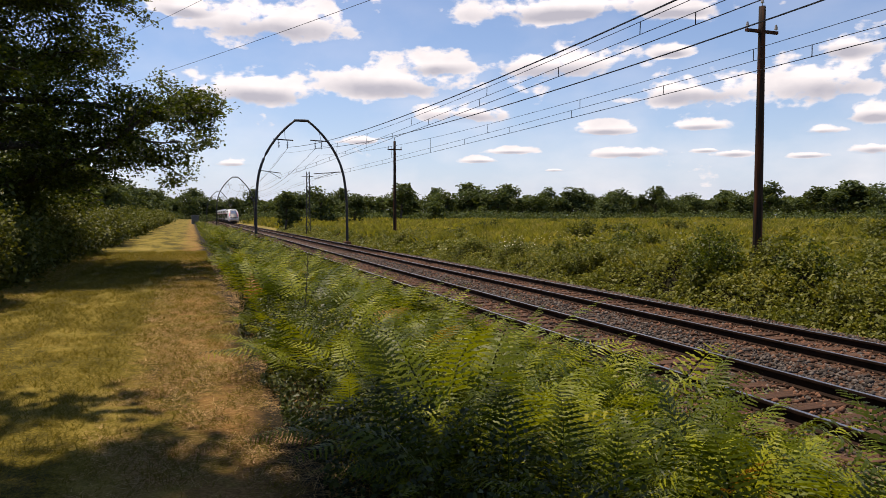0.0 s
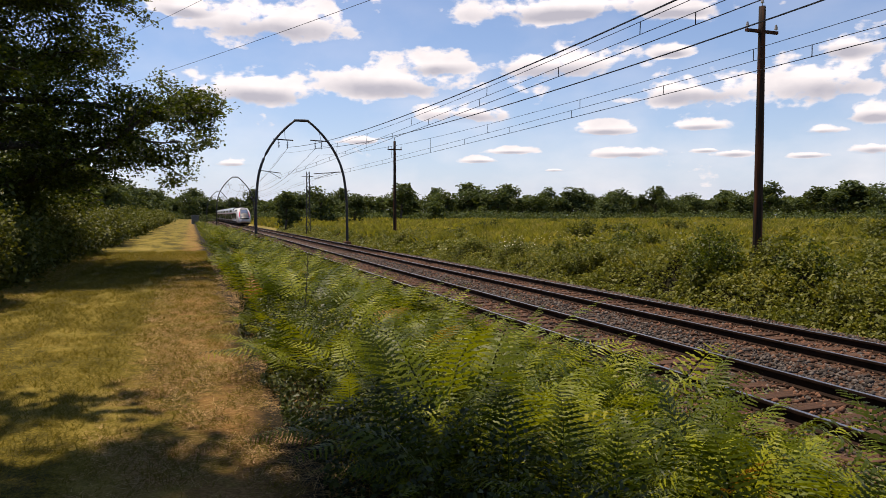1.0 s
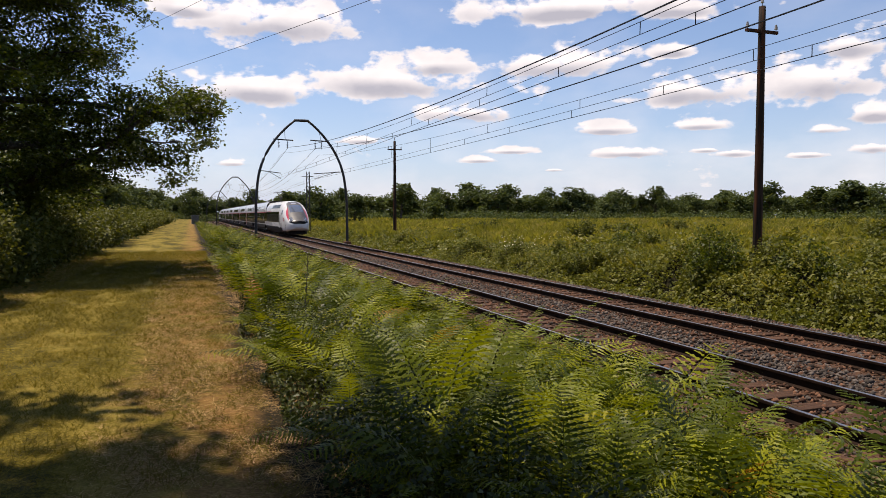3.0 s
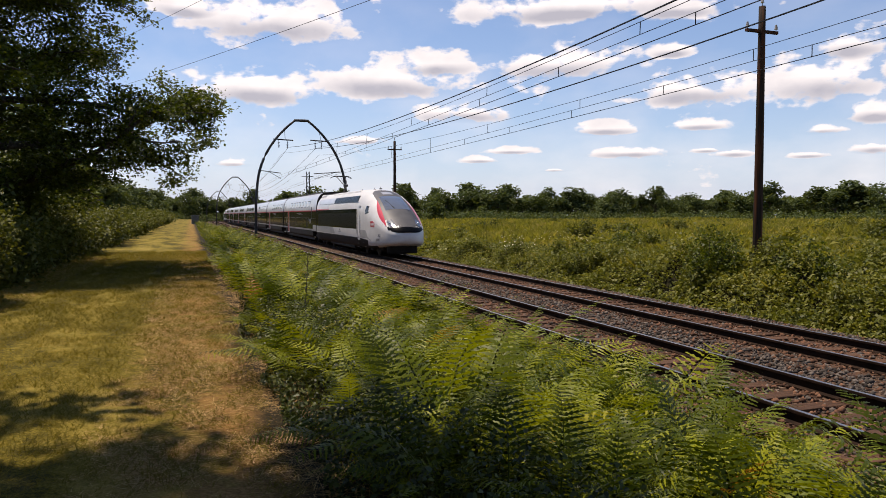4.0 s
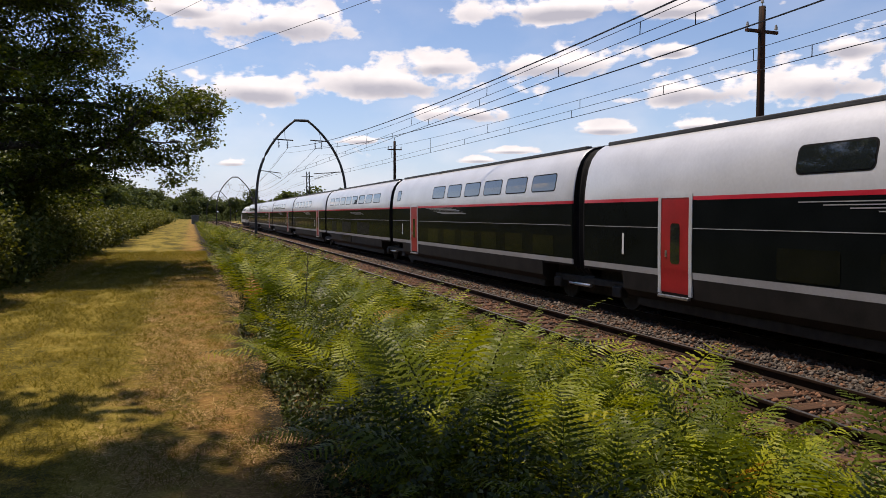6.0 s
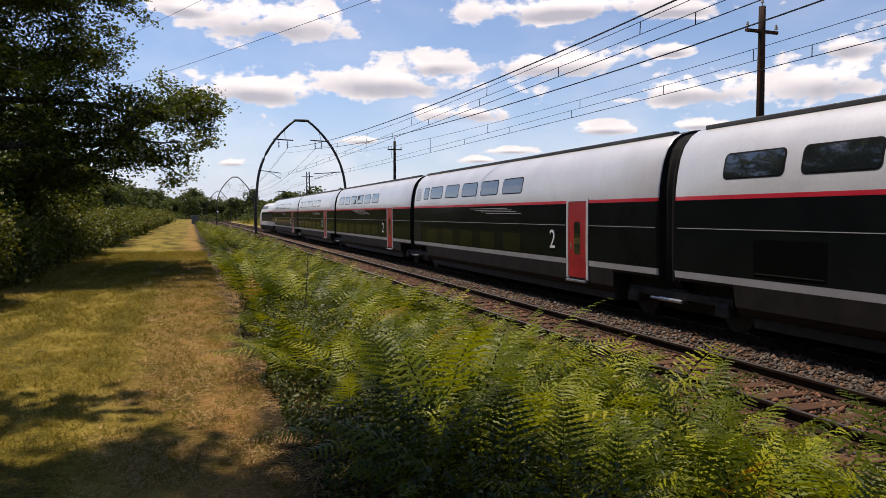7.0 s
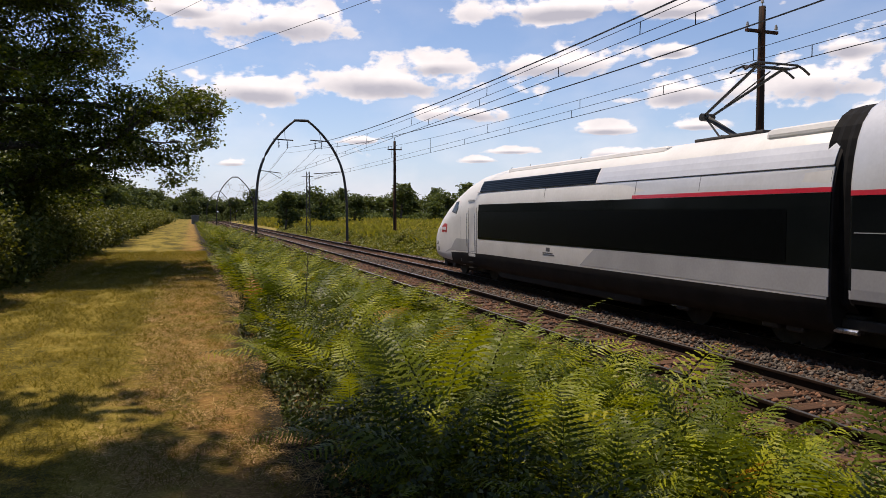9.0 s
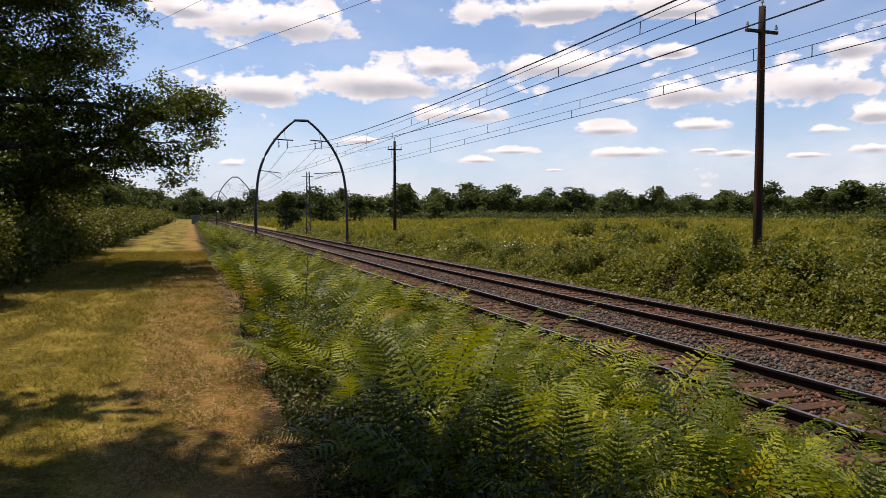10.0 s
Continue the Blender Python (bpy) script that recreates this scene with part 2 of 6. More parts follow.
def ground_material():
    """Mown grass and straw on the path, earth coloured dark for shade under the ferns, stones under the tracks, meadow
    beyond.
    """
    m = bpy.data.materials.new("ground")
    m.use_nodes = True
    nt = m.node_tree
    N, L = nt.nodes.new, nt.links.new
    b = nt.nodes["Principled BSDF"]
    tc = N("ShaderNodeTexCoord")
    sep = N("ShaderNodeSeparateXYZ")
    L(tc.outputs["Object"], sep.inputs[0])

    def noise_tex(scale, detail=5, rough=0.55, vec=None):
        n = N("ShaderNodeTexNoise")
        n.inputs["Scale"].default_value, n.inputs["Detail"].default_value, n.inputs["Roughness"].default_value = scale, detail, rough
        L(vec or tc.outputs["Object"], n.inputs["Vector"])
        return n.outputs["Fac"]

    def ramp(fac, *stops):
        r = N("ShaderNodeValToRGB")
        els = r.color_ramp.elements
        els[0].position, els[0].color = stops[0][0], (*stops[0][1], 1)
        els[1].position, els[1].color = stops[-1][0], (*stops[-1][1], 1)
        for p, c in stops[1:-1]:
            els.new(p).color = (*c, 1)
        L(fac, r.inputs[0])
        return r.outputs[0]

    def mix(fac, a, c):
        x = N("ShaderNodeMix")
        x.data_type = "RGBA"
        L(fac, x.inputs["Factor"]), L(a, x.inputs["A"]), L(c, x.inputs["B"])
        return x.outputs["Result"]

    def edge(value, lo, hi):
        r = N("ShaderNodeMapRange")
        r.interpolation_type = "SMOOTHSTEP"
        r.inputs["From Min"].default_value, r.inputs["From Max"].default_value = lo, hi
        L(value, r.inputs["Value"])
        return r.outputs[0]

    def plus(a, c, k):
        n = N("ShaderNodeMath")
        n.operation = "MULTIPLY_ADD"
        n.inputs[1].default_value = k
        L(a, n.inputs[0]), L(c, n.inputs[2])
        return n.outputs[0]

    streak = N("ShaderNodeMapping")
    streak.inputs["Scale"].default_value = (1.0, 0.35, 1)
    L(tc.outputs["Object"], streak.inputs["Vector"])
    fine = noise_tex(38, 8, 0.7)
    coarse = noise_tex(1.1, 6, 0.6, streak.outputs[0])
    tufts = noise_tex(8, 5, 0.65)
    blades = ramp(edge(plus(tufts, plus(fine, coarse, 0.9), 0.5), 0.94, 1.46), (0.0, (0.026, 0.024, 0.004)), (0.5, (0.145, 0.110, 0.010)), (1.0, (0.27, 0.20, 0.042)))
    straw = ramp(fine, (0.28, (0.08, 0.038, 0.010)), (0.5, (0.24, 0.125, 0.036)), (0.75, (0.42, 0.26, 0.10)))
    wob = plus(noise_tex(0.9, 4), sep.outputs[0], 0.9)
    dry = N("ShaderNodeMath")
    dry.operation = "MULTIPLY"
    L(edge(wob, -0.35, 0.55), dry.inputs[0]), L(edge(noise_tex(2.2, 5), 0.35, 0.6), dry.inputs[1])
    path = mix(dry.outputs[0], blades, straw)
    # earth tone lowered to paint in the deep shade between fronds
    shaded_soil = ramp(fine, (0.3, (0.010, 0.008, 0.004)), (0.7, (0.035, 0.026, 0.011)))
    vor = N("ShaderNodeTexVoronoi")
    vor.inputs["Scale"].default_value = 17
    L(tc.outputs["Object"], vor.inputs["Vector"])
    vsep = N("ShaderNodeSeparateColor")
    L(vor.outputs["Color"], vsep.inputs[0])
    stones = ramp(vsep.outputs[0], (0.0, (0.016, 0.010, 0.007)), (0.45, (0.06, 0.035, 0.022)), (0.8, (0.115, 0.066, 0.040)), (1.0, (0.20, 0.15, 0.115)))
    meadow = ramp(plus(noise_tex(0.06, 6, 0.6), noise_tex(1.7, 6, 0.7), 0.8), (0.6, (0.085, 0.075, 0.012)), (0.85, (0.18, 0.145, 0.028)), (1.0, (0.27, 0.20, 0.06)))
    c = mix(edge(wob, 0.7, 1.1), path, shaded_soil)
    c = mix(edge(sep.outputs[0], 4.7, 5.0), c, stones)
    c = mix(edge(sep.outputs[0], 13.8, 14.3), c, meadow)
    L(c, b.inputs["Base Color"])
    b.inputs["Roughness"].default_value, b.inputs["Specular IOR Level"].default_value = 0.95, 0.15
    bp = N("ShaderNodeBump")
    bp.inputs["Strength"].default_value, bp.inputs["Distance"].default_value = 0.7, 0.03
    L(fine, bp.inputs["Height"]), L(bp.outputs[0], b.inputs["Normal"])
    return m


M_GROUND = ground_material()
M_STONE = surface("ballast_stone", (0.016, 0.008, 0.005), (0.22, 0.108, 0.062), 0.9, scale=3, fine=90, bump=0.4, island=0.8, spec=0.2)
M_STONEG = surface("ballast_stone_grey", (0.012, 0.010, 0.008), (0.165, 0.135, 0.112), 0.9, scale=3, fine=90, bump=0.4, island=0.8, spec=0.15)
M_SLEEPER = surface("sleeper_wood", (0.024, 0.012, 0.007), (0.13, 0.066, 0.036), 0.9, scale=5, fine=40, bump=0.6, each=0.35, stretch=(0.6, 5, 5), spec=0.2)
M_RAIL = surface("rail_rust", (0.010, 0.006, 0.004), (0.034, 0.019, 0.012), 0.9, metal=0.0, scale=4, fine=60, bump=0.3, spec=0.1)
M_RAILTOP = surface("rail_polished", (0.24, 0.23, 0.22), (0.40, 0.39, 0.38), 0.38, metal=1.0, scale=1, fine=30, bump=0.05, stretch=(20, 0.3, 1))
M_STEEL = surface("dark_mast_steel", (0.016, 0.017, 0.018), (0.05, 0.05, 0.05), 0.6, metal=0.3, scale=5, fine=60, bump=0.2, rust=(0.06, 0.03, 0.018), rust_amount=0.3)
M_POLE = surface("creosoted_wood", (0.010, 0.007, 0.005), (0.040, 0.026, 0.018), 0.9, scale=3, fine=30, bump=0.6, stretch=(6, 6, 0.4), rust=(0.10, 0.034, 0.013), rust_amount=0.6, spec=0.2)
M_WIRE = surface("wire", (0.02, 0.02, 0.022), (0.05, 0.048, 0.045), 0.5, metal=0.6, bump=0)
M_PORC = surface("porcelain", (0.25, 0.22, 0.18), (0.5, 0.48, 0.44), 0.25, bump=0)
M_BARK = surface("bark", (0.018, 0.014, 0.010), (0.09, 0.075, 0.055), 0.9, scale=4, fine=30, bump=0.9, bump_size=0.03, stretch=(3, 3, 0.6))
M_OAK = foliage("oak_leaf", (0.028, 0.042, 0.005), (0.056, 0.078, 0.008), (0.118, 0.142, 0.013), 0.5, 0.30)
M_WOOD = foliage("far_wood_leaf", (0.036, 0.055, 0.022), (0.066, 0.090, 0.032), (0.115, 0.135, 0.042), 0.8, 0.25, patch=0.4)
M_FERN = foliage("fern_frond", (0.026, 0.040, 0.002), (0.118, 0.142, 0.004), (0.255, 0.262, 0.010), 0.45, 0.26, sheen=0.15, each=True, dead=(0.26, 0.085, 0.015))
# near-black brown that paints the shade inside the bramble thicket
M_GAPSHADE = surface("painted_gap_shade", (0.008, 0.007, 0.003), (0.03, 0.026, 0.010), 0.95, scale=2, fine=20, bump=0.3, spec=0.1)
M_FERNSTEM = surface("fern_stem", (0.10, 0.10, 0.03), (0.22, 0.16, 0.06), 0.7, bump=0)
M_BRAMBLE = foliage("bramble_leaf", (0.044, 0.056, 0.012), (0.130, 0.140, 0.028), (0.265, 0.250, 0.065), 0.48, 0.28, patch=0.35, sheen=0.14)
# bramble greens darkened so the colour carries the bank edge's shade
M_SHADELEAF = foliage("shaded_bank_leaf", (0.014, 0.022, 0.004), (0.042, 0.056, 0.010), (0.100, 0.112, 0.026), 0.48, 0.18, sheen=0.20)
M_TUSSOCK = foliage("tussock_leaf", (0.080, 0.088, 0.016), (0.16, 0.158, 0.028), (0.26, 0.225, 0.055), 0.85, 0.35, patch=0.4)
M_MEADOW = foliage("meadow_grass", (0.105, 0.108, 0.016), (0.23, 0.215, 0.038), (0.40, 0.32, 0.11), 0.85, 0.4, patch=0.6)
M_BUSH = foliage("hedge_leaf", (0.045, 0.055, 0.010), (0.085, 0.095, 0.017), (0.15, 0.145, 0.032), 0.6, 0.28, patch=0.3)
M_GRASS = foliage("path_grass", (0.072, 0.068, 0.007), (0.145, 0.116, 0.012), (0.29, 0.205, 0.05), 0.85, 0.3, patch=0.45)
M_STRAW = foliage("dry_straw", (0.20, 0.11, 0.04), (0.38, 0.24, 0.095), (0.58, 0.42, 0.21), 0.8, 0.15)
M_FLOWER = foliage("white_flower", (0.55, 0.55, 0.45), (0.7, 0.7, 0.62), (0.8, 0.8, 0.75), 0.7, 0.3)
M_WHITE = surface("train_white", (0.58, 0.567, 0.54), (0.68, 0.667, 0.64), 0.42, scale=1.2, fine=14, bump=0.0, coat=0.08)
M_SILVER = surface("train_silver", (0.52, 0.53, 0.55), (0.62, 0.63, 0.65), 0.30, metal=0.15, scale=1.0, fine=14, bump=0.0, coat=0.3)
M_GREYB = surface("train_grey_band", (0.30, 0.30, 0.31), (0.38, 0.38, 0.39), 0.35, scale=1.3, fine=20, bump=0.0, coat=0.2)
M_DARK = surface("train_anthracite", (0.0045, 0.006, 0.0065), (0.008, 0.010, 0.0105), 0.12, scale=1.2, fine=20, bump=0.0, spec=0.08)
M_SKIRT = surface("train_skirt", (0.008, 0.007, 0.006), (0.022, 0.019, 0.017), 0.7, scale=2.0, fine=30, bump=0.05, spec=0.2)
M_RED = surface("train_red", (0.48, 0.018, 0.035), (0.58, 0.028, 0.05), 0.30, scale=2, fine=20, bump=0, coat=0.3)
M_DOOR = surface("train_door_red", (0.30, 0.014, 0.016), (0.40, 0.022, 0.024), 0.35, scale=2, fine=20, bump=0, coat=0.3)
M_ROOF = surface("train_roof", (0.02, 0.02, 0.021), (0.06, 0.06, 0.06), 0.6, scale=2, fine=30, bump=0.1)
M_RUBBER = surface("bellows_rubber", (0.006, 0.006, 0.007), (0.013, 0.013, 0.013), 0.8, bump=0.1, spec=0.1)
M_LOUVRE = surface("louvre_black", (0.0015, 0.002, 0.0025), (0.003, 0.0035, 0.004), 0.3, bump=0, spec=0.08)
M_BOGIE = surface("bogie_steel", (0.012, 0.011, 0.010), (0.045, 0.040, 0.035), 0.7, metal=0.3, scale=5, fine=40, bump=0.3)
M_METAL = surface("bare_metal", (0.45, 0.45, 0.46), (0.65, 0.65, 0.66), 0.3, metal=0.9, bump=0)
M_NOSE = surface("nose_grey", (0.062, 0.060, 0.060), (0.092, 0.090, 0.090), 0.5, scale=1.5, fine=20, bump=0, spec=0.3)
M_LETTER = surface("letter_white", (0.60, 0.60, 0.60), (0.72, 0.72, 0.72), 0.4, bump=0)
M_LETTERD = surface("letter_grey", (0.05, 0.05, 0.055), (0.09, 0.09, 0.095), 0.5, bump=0)
M_GLASS = glass_dark("window_glass")
M_LOWGLASS = surface("lower_window_glass", (0.004, 0.005, 0.005), (0.008, 0.009, 0.009), 0.08, bump=0, spec=0.3)
M_CABGLASS = surface("cab_glass", (0.004, 0.005, 0.006), (0.008, 0.009, 0.010), 0.1, bump=0, spec=0.15)
M_SCREEN = glass_dark("windscreen_glass", (0.10, 0.105, 0.11), 0.08)
M_LAMP = surface("headlamp_glass", (0.5, 0.52, 0.55), (0.7, 0.72, 0.75), 0.1, metal=0.5, bump=0, coat=1.0)
M_CABINET = surface("cabinet_grey", (0.07, 0.075, 0.07), (0.13, 0.135, 0.125), 0.6, bump=0.1)


# ---------------------------------------------------------------- ground
def build_ground():
    xs = sorted({*np.linspace(-6, 20, 105), *np.geomspace(20, 2500, 26), *(-np.geomspace(6, 2500, 28))})
    ys = sorted({*np.linspace(-8, 30, 96), *np.geomspace(30, 3000, 40), *(-np.geomspace(8, 2000, 20))})
    verts, faces = [], []
    for y in ys:
        for x in xs:
            z = ground_z(x, y)
            rough_z = 0.03 if x < 4.9 or x > 13.3 else 0.012
            z += rough_z * (noise.noise((x * 1.3, y * 1.3, 0)) + 0.5 * noise.noise((x * 4, y * 4, 3)))
            verts.append((x, y, z))
    w = len(xs)
    for j in range(len(ys) - 1):
        for i in range(w - 1):
            a = j * w + i
            faces.append((a, a + 1, a + w + 1, a + w))
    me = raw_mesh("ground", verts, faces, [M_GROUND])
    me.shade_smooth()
    return tagged(new("ground", me), "mown grass path, fern bank, stony track bed and meadow", "ground", kind="structure")


def build_ballast():
    """A raised bed of crushed stone, then loose stones on it."""
    bm = bmesh.new()
    prof = [(4.7, -0.42), (5.9, -0.22), (6.6, -0.20), (7.6, -0.215), (8.7, -0.19), (9.35, -0.20), (10.1, -0.19), (11.1, -0.215), (12.2, -0.19), (12.7, -0.21), (13.4, -0.28), (14.1, -0.40)]
    ys = [*np.arange(-14, 40, 0.5), *np.arange(40, 420, 6)]
    rows = []
    for y in ys:
        rows.append([bm.verts.new((x + 0.1 * noise.noise((x, y * 0.7, 5)), y, z + 0.022 * noise.noise((x * 3, y * 3, 1)))) for x, z in prof])
    for a, b in zip(rows, rows[1:]):
        for i in range(len(prof) - 1):
            bm.faces.new((a[i], a[i + 1], b[i + 1], b[i]))
    bed = part("ballast_bed", bm, M_GROUND, smooth=True)
    tagged(bed, "bed of rusty brown crushed stone under the two tracks", "ballast", kind="structure")
    # loose stones: small broken octahedra
    rng = np.random.default_rng(3)
    n = 42000
    y = 2.0 + 44 * rng.random(n) ** 1.7
    x = 4.9 + 9.0 * rng.random(n)
    px, pz = np.array([p[0] for p in prof]), np.array([p[1] for p in prof])
    z = np.interp(x, px, pz) + 0.012
    size = 0.024 + 0.034 * rng.random(n) ** 1.5 + 0.0006 * y
    base = np.array([(1, 0, 0), (0, 1, 0), (-1, 0, 0), (0, -1, 0), (0, 0, 0.8), (0, 0, -0.6)], float)
    ang = rng.random(n) * 6.283
    v = np.repeat(base[None], n, 0) * (0.6 + 0.8 * rng.random((n, 6, 1)))
    v += 0.25 * (rng.random((n, 6, 3)) - 0.5)
    c, s = np.cos(ang)[:, None], np.sin(ang)[:, None]
    rx, ry = v[..., 0] * c - v[..., 1] * s, v[..., 0] * s + v[..., 1] * c
    tilt = (rng.random((n, 1)) - 0.5) * 1.2
    rz = v[..., 2] + rx * tilt
    pts = np.stack([rx, ry, rz], -1) * size[:, None, None] + np.stack([x, y, z], -1)[:, None, :]
    f = np.array([(0, 1, 4), (1, 2, 4), (2, 3, 4), (3, 0, 4), (1, 0, 5), (2, 1, 5), (3, 2, 5), (0, 3, 5)])
    faces = (f[None] + 6 * np.arange(n)[:, None, None]).reshape(-1, 3)
    grey = (np.abs(x - 9.3) < 0.75) | (x < 6.0) | (x > 12.5)
    grey = np.where(rng.random(n) < 0.8, grey, ~grey)
    ob = new("ballast_stones", raw_mesh("ballast_stones", pts.reshape(-1, 3), faces, [M_STONE, M_STONEG], np.repeat(grey.astype(int), 8)))
    tagged(ob, "loose brown and grey crushed stones of the track bed", "ballast", kind="stuff")


RAIL_PROFILE = [(-0.075, -0.172), (0.075, -0.172), (0.075, -0.160), (0.012, -0.140), (0.009, -0.048), (0.036, -0.036), (0.036, -0.006), (0.028, 0.0),
                (-0.028, 0.0), (-0.036, -0.006), (-0.036, -0.036), (-0.009, -0.048), (-0.012, -0.140), (-0.075, -0.160)]


def build_tracks():
    for k, (a, b) in enumerate(((0, 1), (2, 3))):
        track = empty("railway_track", pose(TRACKS[k], 0, 0))
        tagged(track, "railway track of rusty steel rails on wooden sleepers", "railway track", group="the two tracks")
        for r in (a, b):
            bm = bmesh.new()
            x0 = RAILS[r] - TRACKS[k]
            ends = [[bm.verts.new((x0 + x, y, z)) for x, z in RAIL_PROFILE] for y in (-60, 420)]
            n = len(RAIL_PROFILE)
            for i in range(n):
                j = (i + 1) % n
                fc = bm.faces.new((ends[0][i], ends[0][j], ends[1][j], ends[1][i]))
                fc.material_index = 1 if i == 7 else 0
            bm.normal_update()
            ob = part("rail", bm, M_RAIL, track)
            ob.data.materials.append(M_RAILTOP)
        # sleepers, a shared mesh; those farther off in one piece
        bm = bmesh.new()
        box(bm, -1.28, 1.28, -0.125, 0.125, -0.30, -0.166, 0.012)
        for sx in (-0.75, 0.75):
            box(bm, sx - 0.17, sx + 0.17, -0.075, 0.075, -0.168, -0.158)
            for dx in (-0.12, 0.12):
                for dy in (-0.045, 0.045):
                    rod(bm, (sx + dx, dy, -0.16), (sx + dx, dy, -0.125), 0.017, n=6)
        me = bpy.data.meshes.new("sleeper")
        bm.to_mesh(me), bm.free()
        me.materials.append(M_SLEEPER)
        rnd = random.Random(11 + k)
        for i in range(145):
            s = new("sleeper", me)
            s.parent = track
            s.matrix_basis = pose(rnd.uniform(-0.03, 0.03), -3 + 0.6 * i + rnd.uniform(-0.02, 0.02), rnd.uniform(-0.012, 0.004), 0, 0, rnd.uniform(-0.8, 0.8))
        bm = bmesh.new()
        for i in range(145, 600):
            y = -3 + 0.6 * i
            box(bm, -1.28, 1.28, y - 0.125, y + 0.125, -0.30, -0.166)
        tagged(part("far_sleepers", bm, M_SLEEPER, track), kind="stuff")


# ---------------------------------------------------------------- overhead line
PORTALS = (64.0, 164.0, 264.0, 364.0)
PORTAL_X = 9.37


def build_portal():
    """A pointed arch of dark steel tube over both tracks, with hangers, insulators and steady arms."""
    g = empty("catenary_portal", pose(PORTAL_X, PORTALS[0], 0))
    tagged(g, "dark steel pointed arch portal carrying the overhead wires", "catenary portal", group="portals along the line")
    half, top = 4.03, 10.68
    for side in (-1, 1):
        bm = bmesh.new()
        keys = ((-0.4, 4.03), (3.7, 4.0), (5.74, 3.78), (7.0, 3.43), (8.16, 2.86), (9.1, 2.19), (10.17, 1.24), (10.68, 0.55))
        zs = np.linspace(-0.4, 10.68, 30)
        pts = [(side * float(np.interp(z, [k[0] for k in keys], [k[1] for k in keys])), 0, float(z)) for z in zs]
        for _ in range(2):
            pts = [pts[0]] + [tuple((np.array(p) + 2 * np.array(q) + np.array(r)) / 4) for p, q, r in zip(pts, pts[1:], pts[2:])] + [pts[-1]]
        tube(bm, pts, [0.13 - 0.03 * i / len(pts) for i in range(len(pts))], 10)
        part("arch_leg", bm, M_STEEL, g, smooth=True)
        bm = bmesh.new()
        box(bm, side * half - 0.3, side * half + 0.3, -0.3, 0.3, -0.6, -0.05, 0.03)
        part("footing", bm, M_STONE, g, "weathered concrete footing")
    bm = bmesh.new()
    rod(bm, (-0.62, 0, top), (0.62, 0, top), 0.12, n=10)
    part("crown_bar", bm, M_STEEL, g)
    # cross bars below the crown with strings of insulators
    for x0, x1, hang in ((-2.45, -0.75, (-2.0, -1.25)), (0.75, 2.35, (1.19, 1.75))):
        bm = bmesh.new()
        rod(bm, (x0, 0, 8.98), (x1, 0, 8.92), 0.055)
        part("cross_bar", bm, M_STEEL, g)
        bm = bmesh.new()
        rod(bm, (x0 * 0.4 + x1 * 0.6, 0, 8.95), (math.copysign(1.5, x0), 0, 10.0), 0.02, n=6)
        part("stay", bm, M_WIRE, g)
        for h in hang:
            bm = bmesh.new()
            rod(bm, (h, 0, 8.2), (h, 0, 8.95), 0.018, n=6)
            for k in range(4):
                rod(bm, (h, 0, 8.28 + 0.13 * k), (h, 0, 8.36 + 0.13 * k), 0.085, 0.04, n=10)
            part("insulator", bm, M_PORC, g)
    for side, reach in ((-1, 1.95), (1, 2.75)):
        bm = bmesh.new()
        x0 = side * 3.80
        rod(bm, (x0, 0, 6.25), (x0 - side * reach, 0, 6.02), 0.035)
        rod(bm, (x0 - side * 0.9, 0, 6.15), (x0 - side * reach, 0, 5.55), 0.022)
        part("steady_arm", bm, M_STEEL, g)
    for y in PORTALS[1:]:
        copy_thing(g, pose(PORTAL_X, y, 0))


def wire_z(low, rise, y):
    """Height of a wire that hangs between the portals, lowest half way."""
    u = ((y - 14.0) / 100 + 0.5) % 1.0 - 0.5
    return EYE_Z + low + rise * (2 * u) ** 2


